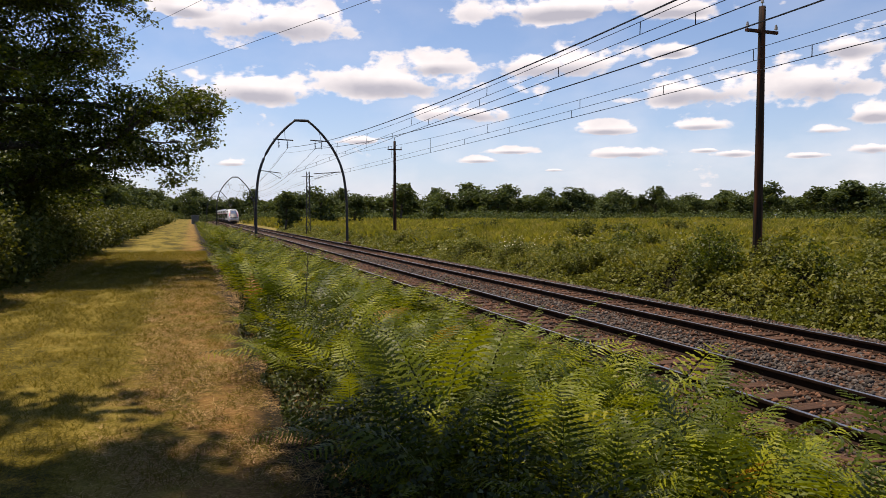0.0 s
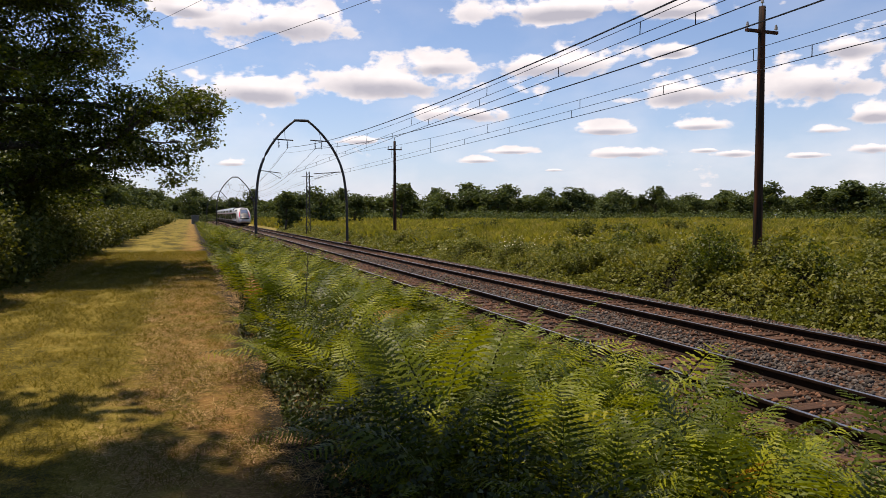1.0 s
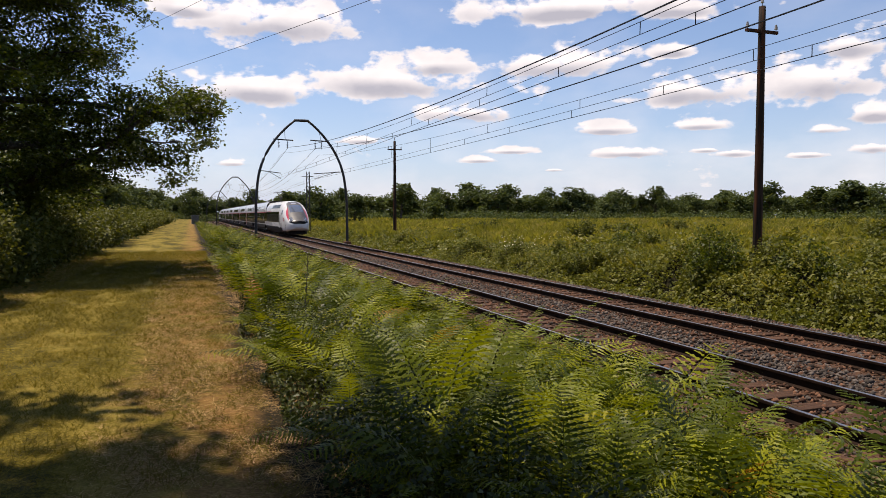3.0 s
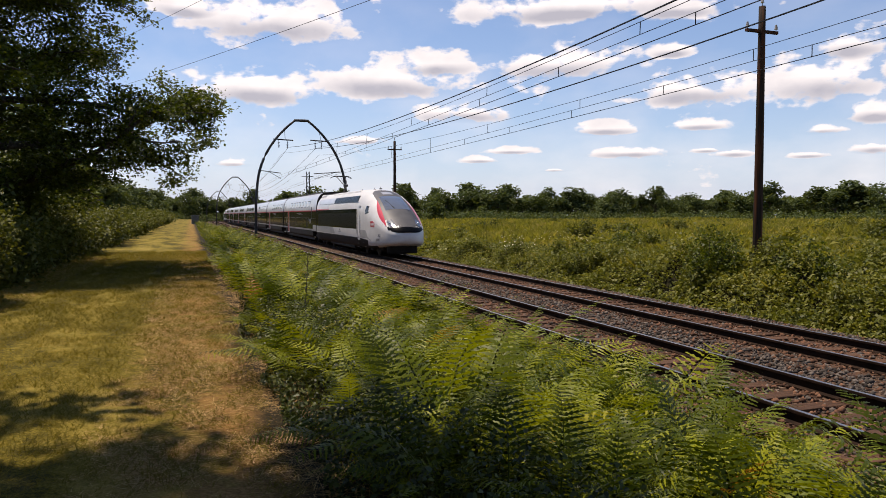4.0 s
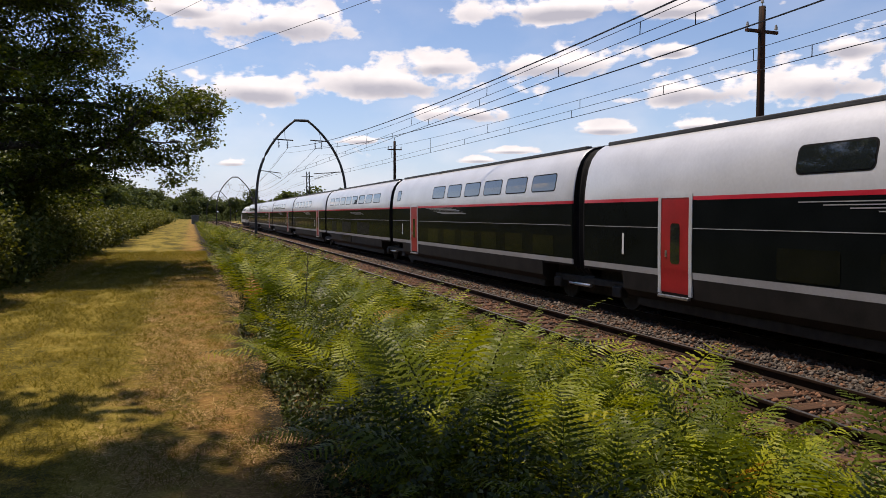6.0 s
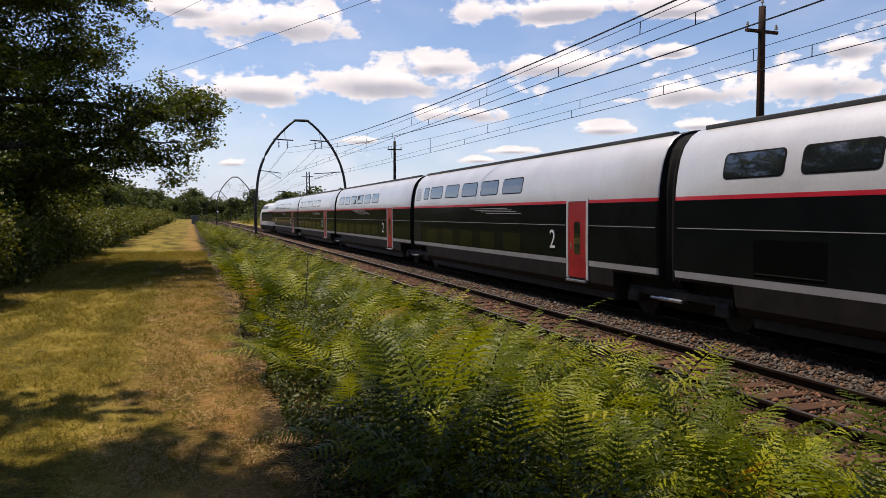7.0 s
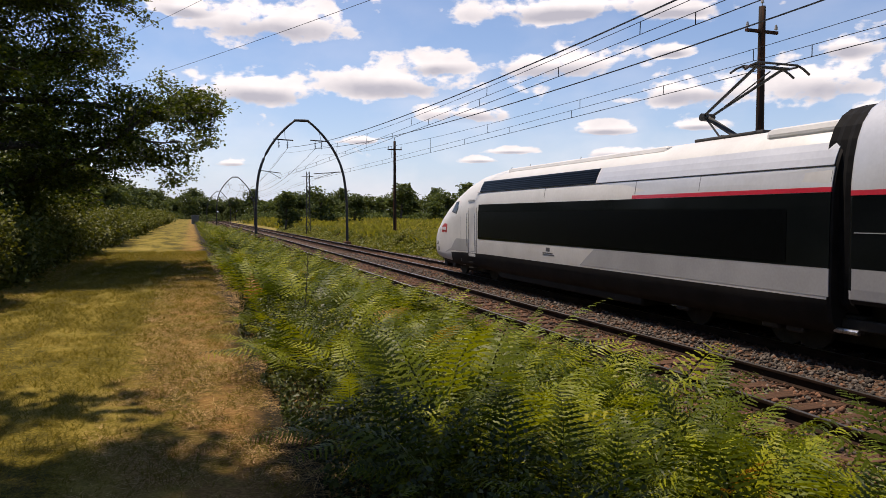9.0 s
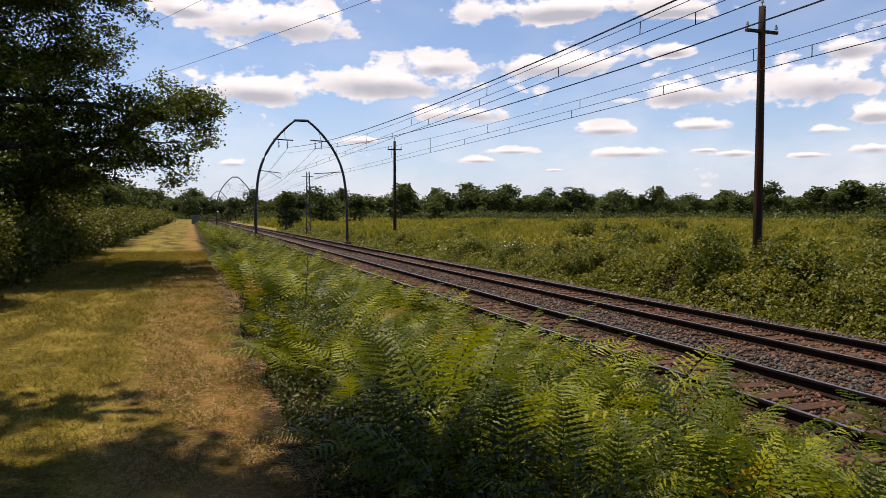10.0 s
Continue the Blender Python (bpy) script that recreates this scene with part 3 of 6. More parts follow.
def build_wires():
    #      x at mid span, x at portal, lowest height over the eye, rise, radius, label
    kinds = (
        ("feeder_wire", (8.40, 8.20), 3.90, 2.05, 0.018), ("feeder_wire", (11.11, 10.58), 3.95, 1.95, 0.018),
        ("carrier_wire", (7.63, 7.70), 3.44, 2.0, 0.007), ("carrier_wire", (11.11, 10.9), 3.44, 1.9, 0.007),
        ("auxiliary_wire", (7.63, 7.55), 3.22, 0.32, 0.007), ("auxiliary_wire", (11.11, 10.9), 3.20, 0.32, 0.007),
        ("contact_wire", (7.63, 7.55), 3.02, 0.30, 0.009), ("contact_wire", (11.11, 10.9), 2.98, 0.30, 0.009),
    )
    ys = [-86 + 2.5 * i for i in range(181)]

    def at(kind, y):
        u = abs(((y - 14.0) / 100 + 0.5) % 1.0 - 0.5) * 2
        return (kind[1][0] * (1 - u) + kind[1][1] * u, y, wire_z(kind[2], kind[3], y))

    for kind in kinds:
        bm = bmesh.new()
        tube(bm, [at(kind, y) for y in ys], kind[4], 5)
        ob = part(kind[0], bm, M_WIRE)
        tagged(ob, "dark overhead line wire hung between the portals", "overhead wire", group="overhead wires")
    for upper, lower, step, off, rough_gap in ((4, 6, 4.5, 0.0, 0), (2, 4, 7.0, 2.0, 1), (5, 7, 4.5, 1.0, 0), (3, 5, 7.0, 3.0, 1)):
        bm = bmesh.new()
        for i in range(int(120 / step)):
            y = -40 + off + step * i
            a, b = at(kinds[upper], y), at(kinds[lower], y)
            if a[2] - b[2] < 0.9:
                rod(bm, a, b, 0.009, n=5)
        ob = part("droppers", bm, M_WIRE)
        tagged(ob, "thin droppers that tie the overhead wires together", "dropper", kind="stuff")
    for a, b in (((-6.6, 62.6, 12.0), (14.0, 11.1, 10.9)), ((-7.0, 62.7, 15.2), (13.7, 11.2, 14.1))):
        bm = bmesh.new()
        a, b = Vector(a), Vector(b)
        tube(bm, [a.lerp(b, i / 20) + Vector((0, 0, -0.25 * (1 - (i / 10 - 1) ** 2))) for i in range(21)], 0.012, 5)
        tagged(part("power_line_wire", bm, M_WIRE), "thin power line wire high over the path", "power line", group="power line")


def build_pole(at, height, crossarm, name="telegraph_pole"):
    g = empty(name, pose(*at))
    tagged(g, "tall dark creosoted wooden pole with a crossarm and insulators", "telegraph pole", group="telegraph poles in the meadow")
    bm = bmesh.new()
    pts = [(0, 0, -0.3 + (height + 0.3) * i / 10) for i in range(11)]
    tube(bm, pts, [0.165 - 0.055 * i / 10 for i in range(11)], 14)
    part("shaft", bm, M_POLE, g, smooth=True)
    bm = bmesh.new()
    box(bm, -0.66, 0.66, -0.05, 0.05, crossarm - 0.05, crossarm + 0.05, 0.01)
    part("crossarm", bm, M_POLE, g)
    for x, z in ((-0.6, crossarm), (0.6, crossarm), (0, height)):
        bm = bmesh.new()
        rod(bm, (x, 0, z), (x, 0, z + 0.16), 0.014, n=6)
        for k, r in enumerate((0.062, 0.05, 0.04)):
            rod(bm, (x, 0, z + 0.12 + 0.05 * k), (x, 0, z + 0.17 + 0.05 * k), r, r * 0.75, n=12)
        part("insulator", bm, M_PORC, g, "pale glass insulator")
    return g


def build_lattice_mast(at, height):
    g = empty("lattice_mast", pose(*at))
    tagged(g, "slim dark steel lattice mast beyond the tracks", "lattice mast")
    for sx in (-1, 1):
        for sy in (-1, 1):
            bm = bmesh.new()
            rod(bm, (sx * 0.24, sy * 0.2, -0.3), (sx * 0.17, sy * 0.16, height), 0.04, n=6)
            part("leg", bm, M_STEEL, g)
    for i in range(14):
        z0, z1 = height * i / 14, height * (i + 1) / 14
        for sy in (-1, 1):
            bm = bmesh.new()
            s = 1 if i % 2 else -1
            rod(bm, (-0.2 * s, sy * 0.18, z0), (0.2 * s, sy * 0.18, z1), 0.022, n=5)
            part("brace", bm, M_STEEL, g)
    bm = bmesh.new()
    rod(bm, (-0.8, 0, height - 0.6), (0.7, 0, height - 0.6), 0.04)
    part("bracket", bm, M_STEEL, g)


def build_cabinet():
    g = empty("trackside_cabinet", pose(0.75, 136, PATH_Z, 0, 0, 4))
    tagged(g, "grey trackside equipment cabinet beside the mown path", "trackside cabinet")
    bm = bmesh.new()
    box(bm, -0.62, 0.62, -0.4, 0.4, 0.0, 1.45, 0.02)
    part("body", bm, M_CABINET, g)
    bm = bmesh.new()
    box(bm, -0.7, 0.7, -0.48, 0.48, 1.452, 1.62, 0.04)
    part("lid", bm, M_CABINET, g, "overhanging lid")
    for s in (-1, 1):
        bm = bmesh.new()
        box(bm, min(s * 0.03, s * 0.56), max(s * 0.03, s * 0.56), -0.425, -0.402, 0.1, 1.38, 0.006)
        part("door", bm, M_CABINET, g)


build_ground()
build_ballast()
build_tracks()
build_portal()
build_wires()
build_pole((18.0, 19.1, 0.0), 9.27, 8.45)
build_pole((17.5, 62.6, 0.0), 9.04, 8.27)
build_lattice_mast((14.3, 92.5, 0.0), 7.9)
build_cabinet()


# ---------------------------------------------------------------- the train
# half outline of a coach: distance from the middle, height
COACH = [(0.95, 0.42), (1.25, 0.46), (1.40, 0.62), (1.43, 1.04), (1.44, 1.18), (1.448, 1.8), (1.448, 2.66), (1.446, 2.74), (1.435, 2.95),
         (1.395, 3.25), (1.33, 3.55), (1.23, 3.80), (1.06, 4.02), (0.86, 4.15), (0.80, 4.16), (0.5, 4.24), (0.0, 4.27)]
COACH_MATS = [4, 4, 4, 2, 3, 3, 5, 0, 0, 0, 0, 0, 0, 1, 1, 1]


def flank(z):
    """Half width of a coach at a height."""
    for (x0, z0), (x1, z1) in zip(COACH[3:], COACH[4:]):
        if z0 <= z <= z1:
            return x0 + (x1 - x0) * (z - z0) / (z1 - z0)
    return COACH[3][0]


def loft(bm, rings, mats=None):
    """Skin between rings of points; mats: a material slot for each strip."""
    rows = [[bm.verts.new(p) for p in r] for r in rings]
    for a, b in zip(rows, rows[1:]):
        for i in range(len(a) - 1):
            f = bm.faces.new((a[i], a[i + 1], b[i + 1], b[i]))
            if mats:
                f.material_index = mats[i]
    return rows


def plate(bm, side, y0, y1, z0, z1, proud=0.006, radius=0.0, depth=0.03, follow=flank):
    """A flat piece with rounded corners that follows the flank, standing proud of it."""
    r = min(radius, (y1 - y0) / 2.01, (z1 - z0) / 2.01)
    zs = [z0] + ([z0 + r * 0.12, z0 + r * 0.45, z0 + r] if r else [])
    n = max(1, int((z1 - z0 - 2 * r) / 0.12))
    zs += [z0 + r + (z1 - z0 - 2 * r) * k / n for k in range(1, n)]
    zs += ([z1 - r, z1 - r * 0.45, z1 - r * 0.12] if r else []) + [z1]
    rows = []
    for z in zs:
        e = max(r - (z - z0), r - (z1 - z), 0.0)
        inset = r - math.sqrt(max(0.0, r * r - e * e)) if r else 0.0
        x = follow(z) + proud
        rows.append([bm.verts.new((side * (x - depth), y0 + inset, z)), bm.verts.new((side * x, y0 + inset, z)),
                     bm.verts.new((side * x, y1 - inset, z)), bm.verts.new((side * (x - depth), y1 - inset, z))])
    for a, b in zip(rows, rows[1:]):
        for i in range(3):
            bm.faces.new((a[i], a[i + 1], b[i + 1], b[i]))
    bm.faces.new(rows[0]), bm.faces.new(rows[-1])
    bmesh.ops.recalc_face_normals(bm, faces=bm.faces)


def wheelset_parts(parent, y):
    for s in (-1, 1):
        bm = bmesh.new()
        rod(bm, (s * 0.72, y, 0.46), (s * 0.80, y, 0.46), 0.46, n=28)
        rod(bm, (s * 0.80, y, 0.46), (s * 0.86, y, 0.46), 0.16, 0.12, n=16)
        part("wheel", bm, M_BOGIE, parent)
    bm = bmesh.new()
    rod(bm, (-0.72, y, 0.46), (0.72, y, 0.46), 0.09, n=12)
    part("axle", bm, M_BOGIE, parent)


def bogie(parent, y):
    bm = bmesh.new()
    for s in (-1, 1):
        box(bm, s * 1.10 - 0.07, s * 1.10 + 0.07, y - 1.75, y + 1.75, 0.52, 0.70, 0.03)
        for w in (-1.5, 1.5):
            box(bm, s * 1.13 - 0.11, s * 1.13 + 0.11, y + w - 0.2, y + w + 0.2, 0.32, 0.60, 0.04)
    box(bm, -1.1, 1.1, y - 0.3, y + 0.3, 0.45, 0.75, 0.03)
    box(bm, -0.66, 0.66, y - 1.7, y + 1.7, 0.20, 0.62, 0.03)
    b = part("bogie", bm, M_BOGIE, parent)
    wheelset_parts(b, y - 1.5)
    wheelset_parts(b, y + 1.5)
    for s in (-1, 1):
        bm = bmesh.new()
        rod(bm, (s * 1.25, y - 0.35, 0.50), (s * 1.25, y + 0.45, 0.50), 0.045, n=10)
        rod(bm, (s * 1.25, y + 0.45, 0.50), (s * 1.25, y + 0.75, 0.50), 0.028, n=10)
        part("damper", bm, M_METAL, b, "bare metal damper")
    return b


def lettering(text, size, mat, parent, side, y, z, lean=0.0, proud=0.012, follow=flank, name="lettering", aspect=1.0):
    cu = bpy.data.curves.new(name, "FONT")
    cu.body, cu.size, cu.extrude, cu.shear = text, size, 0.002, lean
    cu.align_x = "CENTER"
    tmp = new(name + "_curve", cu)
    me = bpy.data.meshes.new_from_object(tmp.evaluated_get(bpy.context.evaluated_depsgraph_get()))
    bpy.data.objects.remove(tmp)
    ob = link_mesh(name, me, mat, parent)
    x = follow(z + size * 0.35) + proud
    if side < 0:
        ob.matrix_basis = pose(-x, y, z, 90, 0, -90) @ Matrix.Diagonal((aspect, 1, 1, 1))
    else:
        ob.matrix_basis = pose(x, y, z, 90, 0, 90) @ Matrix.Diagonal((aspect, 1, 1, 1))
    return ob


def coach(length, door_at, windows, numeral, label, lower=(), front_gap=0.28, grille=None, art=0):
    """A double-deck coach, its origin at rail height half way along; +y is the rear."""
    h = length / 2
    g = empty("train_coach")
    tagged(g, label, "train coach", group="coaches of the train")
    y0, y1 = -h + front_gap, h - front_gap
    bm = bmesh.new()
    full = [(-x, z) for x, z in COACH] + [(x, z) for x, z in reversed(COACH[:-1])]
    mats = COACH_MATS + list(reversed(COACH_MATS))
    cut = 1.75
    ys = [y0, y0 + 0.05, y0 + cut, y0 + cut + 0.04, *np.linspace(y0 + 2.6, y1 - 2.6, 7), y1 - cut - 0.04, y1 - cut, y1 - 0.05, y1]
    rings = []
    for i, y in enumerate(ys):
        k = 0.985 if i in (0, len(ys) - 1) else 1.0
        lift = min(y - y0, y1 - y) < cut + 0.02
        rings.append([(x * k, y, max(z, 0.94 + 0.05 * z) if lift and z < 1.0 else z) for x, z in full])
    rows = loft(bm, rings, mats)
    for f in bm.faces:
        f.smooth = f.material_index in (0, 5)
    for r in (rows[0], rows[-1]):
        f = bm.faces.new(r)
        f.material_index = 4
    for r in zip(rows, rows[1:]):
        bm.faces.new((r[0][0], r[1][0], r[1][-1], r[0][-1])).material_index = 4
    bmesh.ops.recalc_face_normals(bm, faces=bm.faces)
    body = part("body", bm, M_SILVER, g)
    for m in (M_ROOF, M_GREYB, M_DARK, M_SKIRT, M_RED):
        body.data.materials.append(m)
    bm = bmesh.new()
    box(bm, -1.2, 1.2, y0 + cut + 0.3, y1 - cut - 0.3, 0.24, 0.46, 0.03)
    box(bm, -0.9, 0.9, y0, y1, 0.55, 0.95)
    part("underframe", bm, M_BOGIE, g)
    # cable duct along the roof edge
    for s in (-1, 1):
        bm = bmesh.new()
        box(bm, s * 0.80 - 0.09, s * 0.80 + 0.09, y0 + 0.25, y1 - 0.25, 4.14, 4.235, 0.02)
        part("roof_duct", bm, M_ROOF, g)
    # bellows to the next coach
    bm = bmesh.new()
    rings = []
    for y, k in ((h - 0.30, 0.93), (h - 0.20, 0.90), (h - 0.1, 0.92), (h, 0.89), (h + 0.1, 0.92), (h + 0.2, 0.90), (h + 0.30, 0.93)):
        rings.append([(x * k, y, 0.75 + (z - 0.42) * 0.90) for x, z in full])
    loft(bm, rings)
    bmesh.ops.recalc_face_normals(bm, faces=bm.faces)
    part("bellows", bm, M_RUBBER, g)
    for s in (-1, 1):
        # upper windows
        for a, b in windows:
            bm = bmesh.new()
            plate(bm, s, a - 0.035, b + 0.035, 3.03, 3.54, 0.004, 0.11)
            w = part("window", bm, M_RUBBER, g, "dark tinted upper deck window")
            bm = bmesh.new()
            plate(bm, s, a, b, 3.06, 3.51, 0.009, 0.09)
            part("pane", bm, M_GLASS, w)
        # lower windows, flush and hardly paler than the panel
        for a, b in lower:
            bm = bmesh.new()
            plate(bm, s, a, b, 1.22, 1.78, 0.005, 0.06)
            part("lower_window", bm, M_LOWGLASS, g)
        # thin bright line along the dark panel
        bm = bmesh.new()
        plate(bm, s, y0 + 0.1, y1 - 0.1, 2.075, 2.09, 0.004, 0, 0.012)
        part("trim_strip", bm, M_GREYB, g)
        if door_at is not None:
            d = door_at
            bm = bmesh.new()
            for a, b, c, e in ((d - 0.56, d - 0.46, 0.66, 2.80), (d + 0.46, d + 0.56, 0.66, 2.80), (d - 0.46, d + 0.46, 2.72, 2.80)):
                plate(bm, s, a, b, c, e, 0.014, 0, 0.04)
            fr = part("door_frame", bm, M_SILVER, g)
            bm = bmesh.new()
            plate(bm, s, d - 0.45, d + 0.45, 0.70, 2.71, 0.008, 0.03, 0.03)
            door = part("door", bm, M_DOOR, g, "red entrance door")
            bm = bmesh.new()
            plate(bm, s, d - 0.17, d + 0.13, 1.32, 2.18, 0.013, 0.07, 0.02)
            part("door_window", bm, M_GLASS, door)
            bm = bmesh.new()
            plate(bm, s, d + 0.25, d + 0.31, 1.45, 1.60, 0.02, 0.01, 0.03)
            part("handle", bm, M_METAL, door)
            bm = bmesh.new()
            box(bm, min(s * 1.40, s * 1.50), max(s * 1.40, s * 1.50), d - 0.5, d + 0.5, 0.58, 0.64, 0.01)
            part("step", bm, M_METAL, g, "bare metal step")
            if numeral:
                lettering(numeral, 0.74, M_LETTER, g, s, d + (1.35 if numeral == "2" else 1.9), 1.43, name="numeral")
        if grille is not None:
            for z0, n in ((1.22, 11), (3.02, 7)) if grille > -6.5 or grille < -7 else ((1.22, 10),):
                bm = bmesh.new()
                wide = 0.55 if z0 < 2 else 0.32
                plate(bm, s, grille - wide, grille + wide, z0 - 0.03, z0 + n * 0.075, 0.003, 0.03)
                gr = part("grille", bm, M_DARK if z0 < 2 else M_GREYB, g)
                for k in range(n):
                    bm = bmesh.new()
                    plate(bm, s, grille - wide + 0.04, grille + wide - 0.04, z0 + 0.075 * k, z0 + 0.075 * k + 0.028, 0.012, 0, 0.02)
                    part("slat", bm, M_SKIRT if z0 < 2 else M_SILVER, gr)
        for k in range(3 + art % 3):      # pale lines painted beside the red stripe
            bm = bmesh.new()
            plate(bm, s, -3.2 + 0.35 * k + art, -0.4 + 0.5 * k + art, 2.40 + 0.055 * k, 2.418 + 0.055 * k, 0.004, 0, 0.01)
            part("painted_line", bm, M_GREYB, g)
    bogie(g, h)
    return g


NOSE = [  # distance from the tip, half width at the sill, sill height, roof height, how full the roof is
    (0.88, 0.10, 1.06, 1.25), (0.91, 0.36, 0.95, 1.38), (0.98, 0.58, 0.86, 1.50), (1.12, 0.79, 0.78, 1.64), (1.35, 0.97, 0.72, 1.82), (1.65, 1.10, 0.67, 2.00),
    (2.15, 1.23, 0.60, 2.29), (2.8, 1.33, 0.53, 2.64), (3.5, 1.39, 0.47, 2.98), (4.4, 1.43, 0.44, 3.34), (5.4, 1.445, 0.43, 3.64), (6.4, 1.45, 0.42, 3.85),
    (7.8, 1.45, 0.42, 3.96), (9.0, 1.45, 0.42, 3.99)]


def loco_ring(half, low, top, k=18):
    """Half ring of the power car, from the sill up to the middle of the roof."""
    pts = [(half * 0.86, low), (half * 0.96, low + 0.05 * (top - low)), (half, low + 0.16 * (top - low))]
    zs = low + 0.50 * (top - low)
    pts.append((half, low + 0.33 * (top - low)))
    e = 2.0 + 0.9 * min(1, max(0, (top - 1.4) / 2.2))
    for i in range(k + 1):
        a = i / k * math.pi / 2
        pts.append((half * math.cos(a) ** (2 / e), zs + (top - zs) * math.sin(a) ** (2 / e)))
    pts[-1] = (0.0, top)
    return pts


def loco_flank(z):
    pts = loco_ring(*NOSE[-1][1:])
    for (x0, z0), (x1, z1) in zip(pts[2:], pts[3:]):
        if z0 <= z <= z1 and z1 > z0:
            return x0 + (x1 - x0) * (z - z0) / (z1 - z0)
    return pts[2][0]


def cab_flank(s, z):
    """Half width of the power car at a distance behind the nose and a height."""
    for a, b in zip(NOSE, NOSE[1:]):
        if a[0] <= s <= b[0]:
            u = (s - a[0]) / (b[0] - a[0])
            pts = loco_ring(*[p + (q - p) * u for p, q in zip(a[1:], b[1:])], k=40)
            for (x0, z0), (x1, z1) in zip(pts[1:], pts[2:]):
                if z0 <= z <= z1 and z1 > z0:
                    return x0 + (x1 - x0) * (z - z0) / (z1 - z0)
    return loco_flank(z)


def cab_plate(bm, side, outline, proud=0.008, cut=8):
    """A piece on the cab's curved flank: a filled outline of (s, z) points."""
    cy, cz = sum(p[0] for p in outline) / len(outline), sum(p[1] for p in outline) / len(outline)
    rings = []
    for k in (1.0, 0.66, 0.33):
        rings.append([bm.verts.new((side * (cab_flank(cy + (y - cy) * k, cz + (z - cz) * k) + proud), cy + (y - cy) * k, cz + (z - cz) * k)) for y, z in outline])
    back = [bm.verts.new((side * (cab_flank(y, z) - 0.03), y, z)) for y, z in outline]
    n = len(outline)
    for a, b in zip([back] + rings, rings):
        for i in range(n):
            bm.faces.new((a[i], a[(i + 1) % n], b[(i + 1) % n], b[i]))
    bm.faces.new(rings[-1])
    bmesh.ops.recalc_face_normals(bm, faces=bm.faces)


def rounded(y0, y1, z0, z1, r=0.05, lean=0.0):
    pts = []
    for cy, cz, a0 in ((y1 - r, z1 - r, 0), (y0 + r, z1 - r, 90), (y0 + r, z0 + r, 180), (y1 - r, z0 + r, 270)):
        for k in range(4):
            a = radians(a0 + 30 * k)
            z = cz + r * math.sin(a)
            pts.append((cy + r * math.cos(a) + lean * (z - z0), z))
    return pts


def power_car():
    """A power car, its origin under the tip of its nose; +y leads back along it."""
    length = 22.15 - 0.04
    g = empty("power_car")
    tagged(g, "white and grey high-speed power car with a sloping dark windscreen", "power car", group="power cars of the train")
    stations = [*NOSE, *[(s, *NOSE[-1][1:]) for s in (10.5, 12, 13.5, 15, 16.5, 18, 19.5, 21, length - 0.06)], (length, 1.42, 0.44, 3.95)]
    bm = bmesh.new()
    rings = []
    for s, half, low, top in stations:
        right = loco_ring(half, low, top)
        # the roof line behind the cab: a stepped shoulder
        rings.append([(-x, s, z) for x, z in right] + [(x, s, z) for x, z in reversed(right[:-1])])
    rows = loft(bm, rings)
    bm.faces.new(rows[0]), bm.faces.new(rows[-1])
    for a, b in zip(rows, rows[1:]):
        bm.faces.new((a[0], b[0], b[-1], a[-1]))
    bmesh.ops.recalc_face_normals(bm, faces=bm.faces)
    for f in bm.faces:
        c = f.calc_center_median()
        f.smooth = c.y < length - 0.07
        if c.y > length - 0.065:
            f.material_index = 1
        elif c.z < 0.98 - 0.11 * max(0, 6.6 - c.y) and c.y > 2.6:
            f.material_index = 1                       # skirt
    body = part("body", bm, M_WHITE, g)
    body.data.materials.append(M_SKIRT)

    def nose_point(s, across, proud):
        """A point on the upper nose at s from the tip, across from the middle."""
        for a, b in zip(NOSE, NOSE[1:]):
            if a[0] <= s <= b[0]:
                u = (s - a[0]) / (b[0] - a[0])
                ring = loco_ring(*[p + (q - p) * u for p, q in zip(a[1:], b[1:])], k=60)
                up = [p for p in ring[4:]]
                for (x0, z0), (x1, z1) in zip(up, up[1:]):
                    if x1 <= abs(across) <= x0 and x0 > x1:
                        z = z0 + (z1 - z0) * (x0 - abs(across)) / (x0 - x1)
                        return Vector((across, s, z + proud))
                return Vector((across, s, up[-1][1] + proud))

    def nose_patch(name, mat, s0, s1, w0, w1, proud, nx=10, ns=8, label="", left=None):
        bm = bmesh.new()
        rows = []
        for j in range(ns + 1):
            s = s0 + (s1 - s0) * j / ns
            w = w0 + (w1 - w0) * j / ns
            lo = -w if left is None else left(s)
            rows.append([bm.verts.new(nose_point(s, lo + (w - lo) * i / nx, proud)) for i in range(nx + 1)])
        for a, b in zip(rows, rows[1:]):
            for i in range(nx):
                bm.faces.new((a[i], b[i], b[i + 1], a[i + 1])).smooth = True
        return part(name, bm, mat, g, label)

    bm = bmesh.new()
    rows = []
    for j in range(28):
        q = 0.98 + 5.42 * j / 27
        w = (1.14 - 0.06 * q) * (1.0 if j < 25 else 1.0 - 0.12 * (j - 24))
        row = []
        for k in range(-8, 9):
            tip = float(np.interp(abs(w * k / 8) + 0.05, [n[1] for n in NOSE], [n[0] for n in NOSE]))
            row.append(bm.verts.new(nose_point(max(q, tip + 0.16), w * k / 8, 0.007)))
        rows.append(row)
    for a, b in zip(rows, rows[1:]):
        for i in range(16):
            bm.faces.new((a[i], b[i], b[i + 1], a[i + 1])).smooth = True
    part("nose_hood", bm, M_NOSE, g, "dark grey hood round the windscreen")
    nose_patch("windscreen", M_SCREEN, 2.9, 4.8, 0.74, 0.66, 0.016, label="single sloping windscreen")
    nose_patch("roof_hatch", M_GREYB, 5.15, 5.8, 0.30, 0.30, 0.014, nx=4, ns=3)
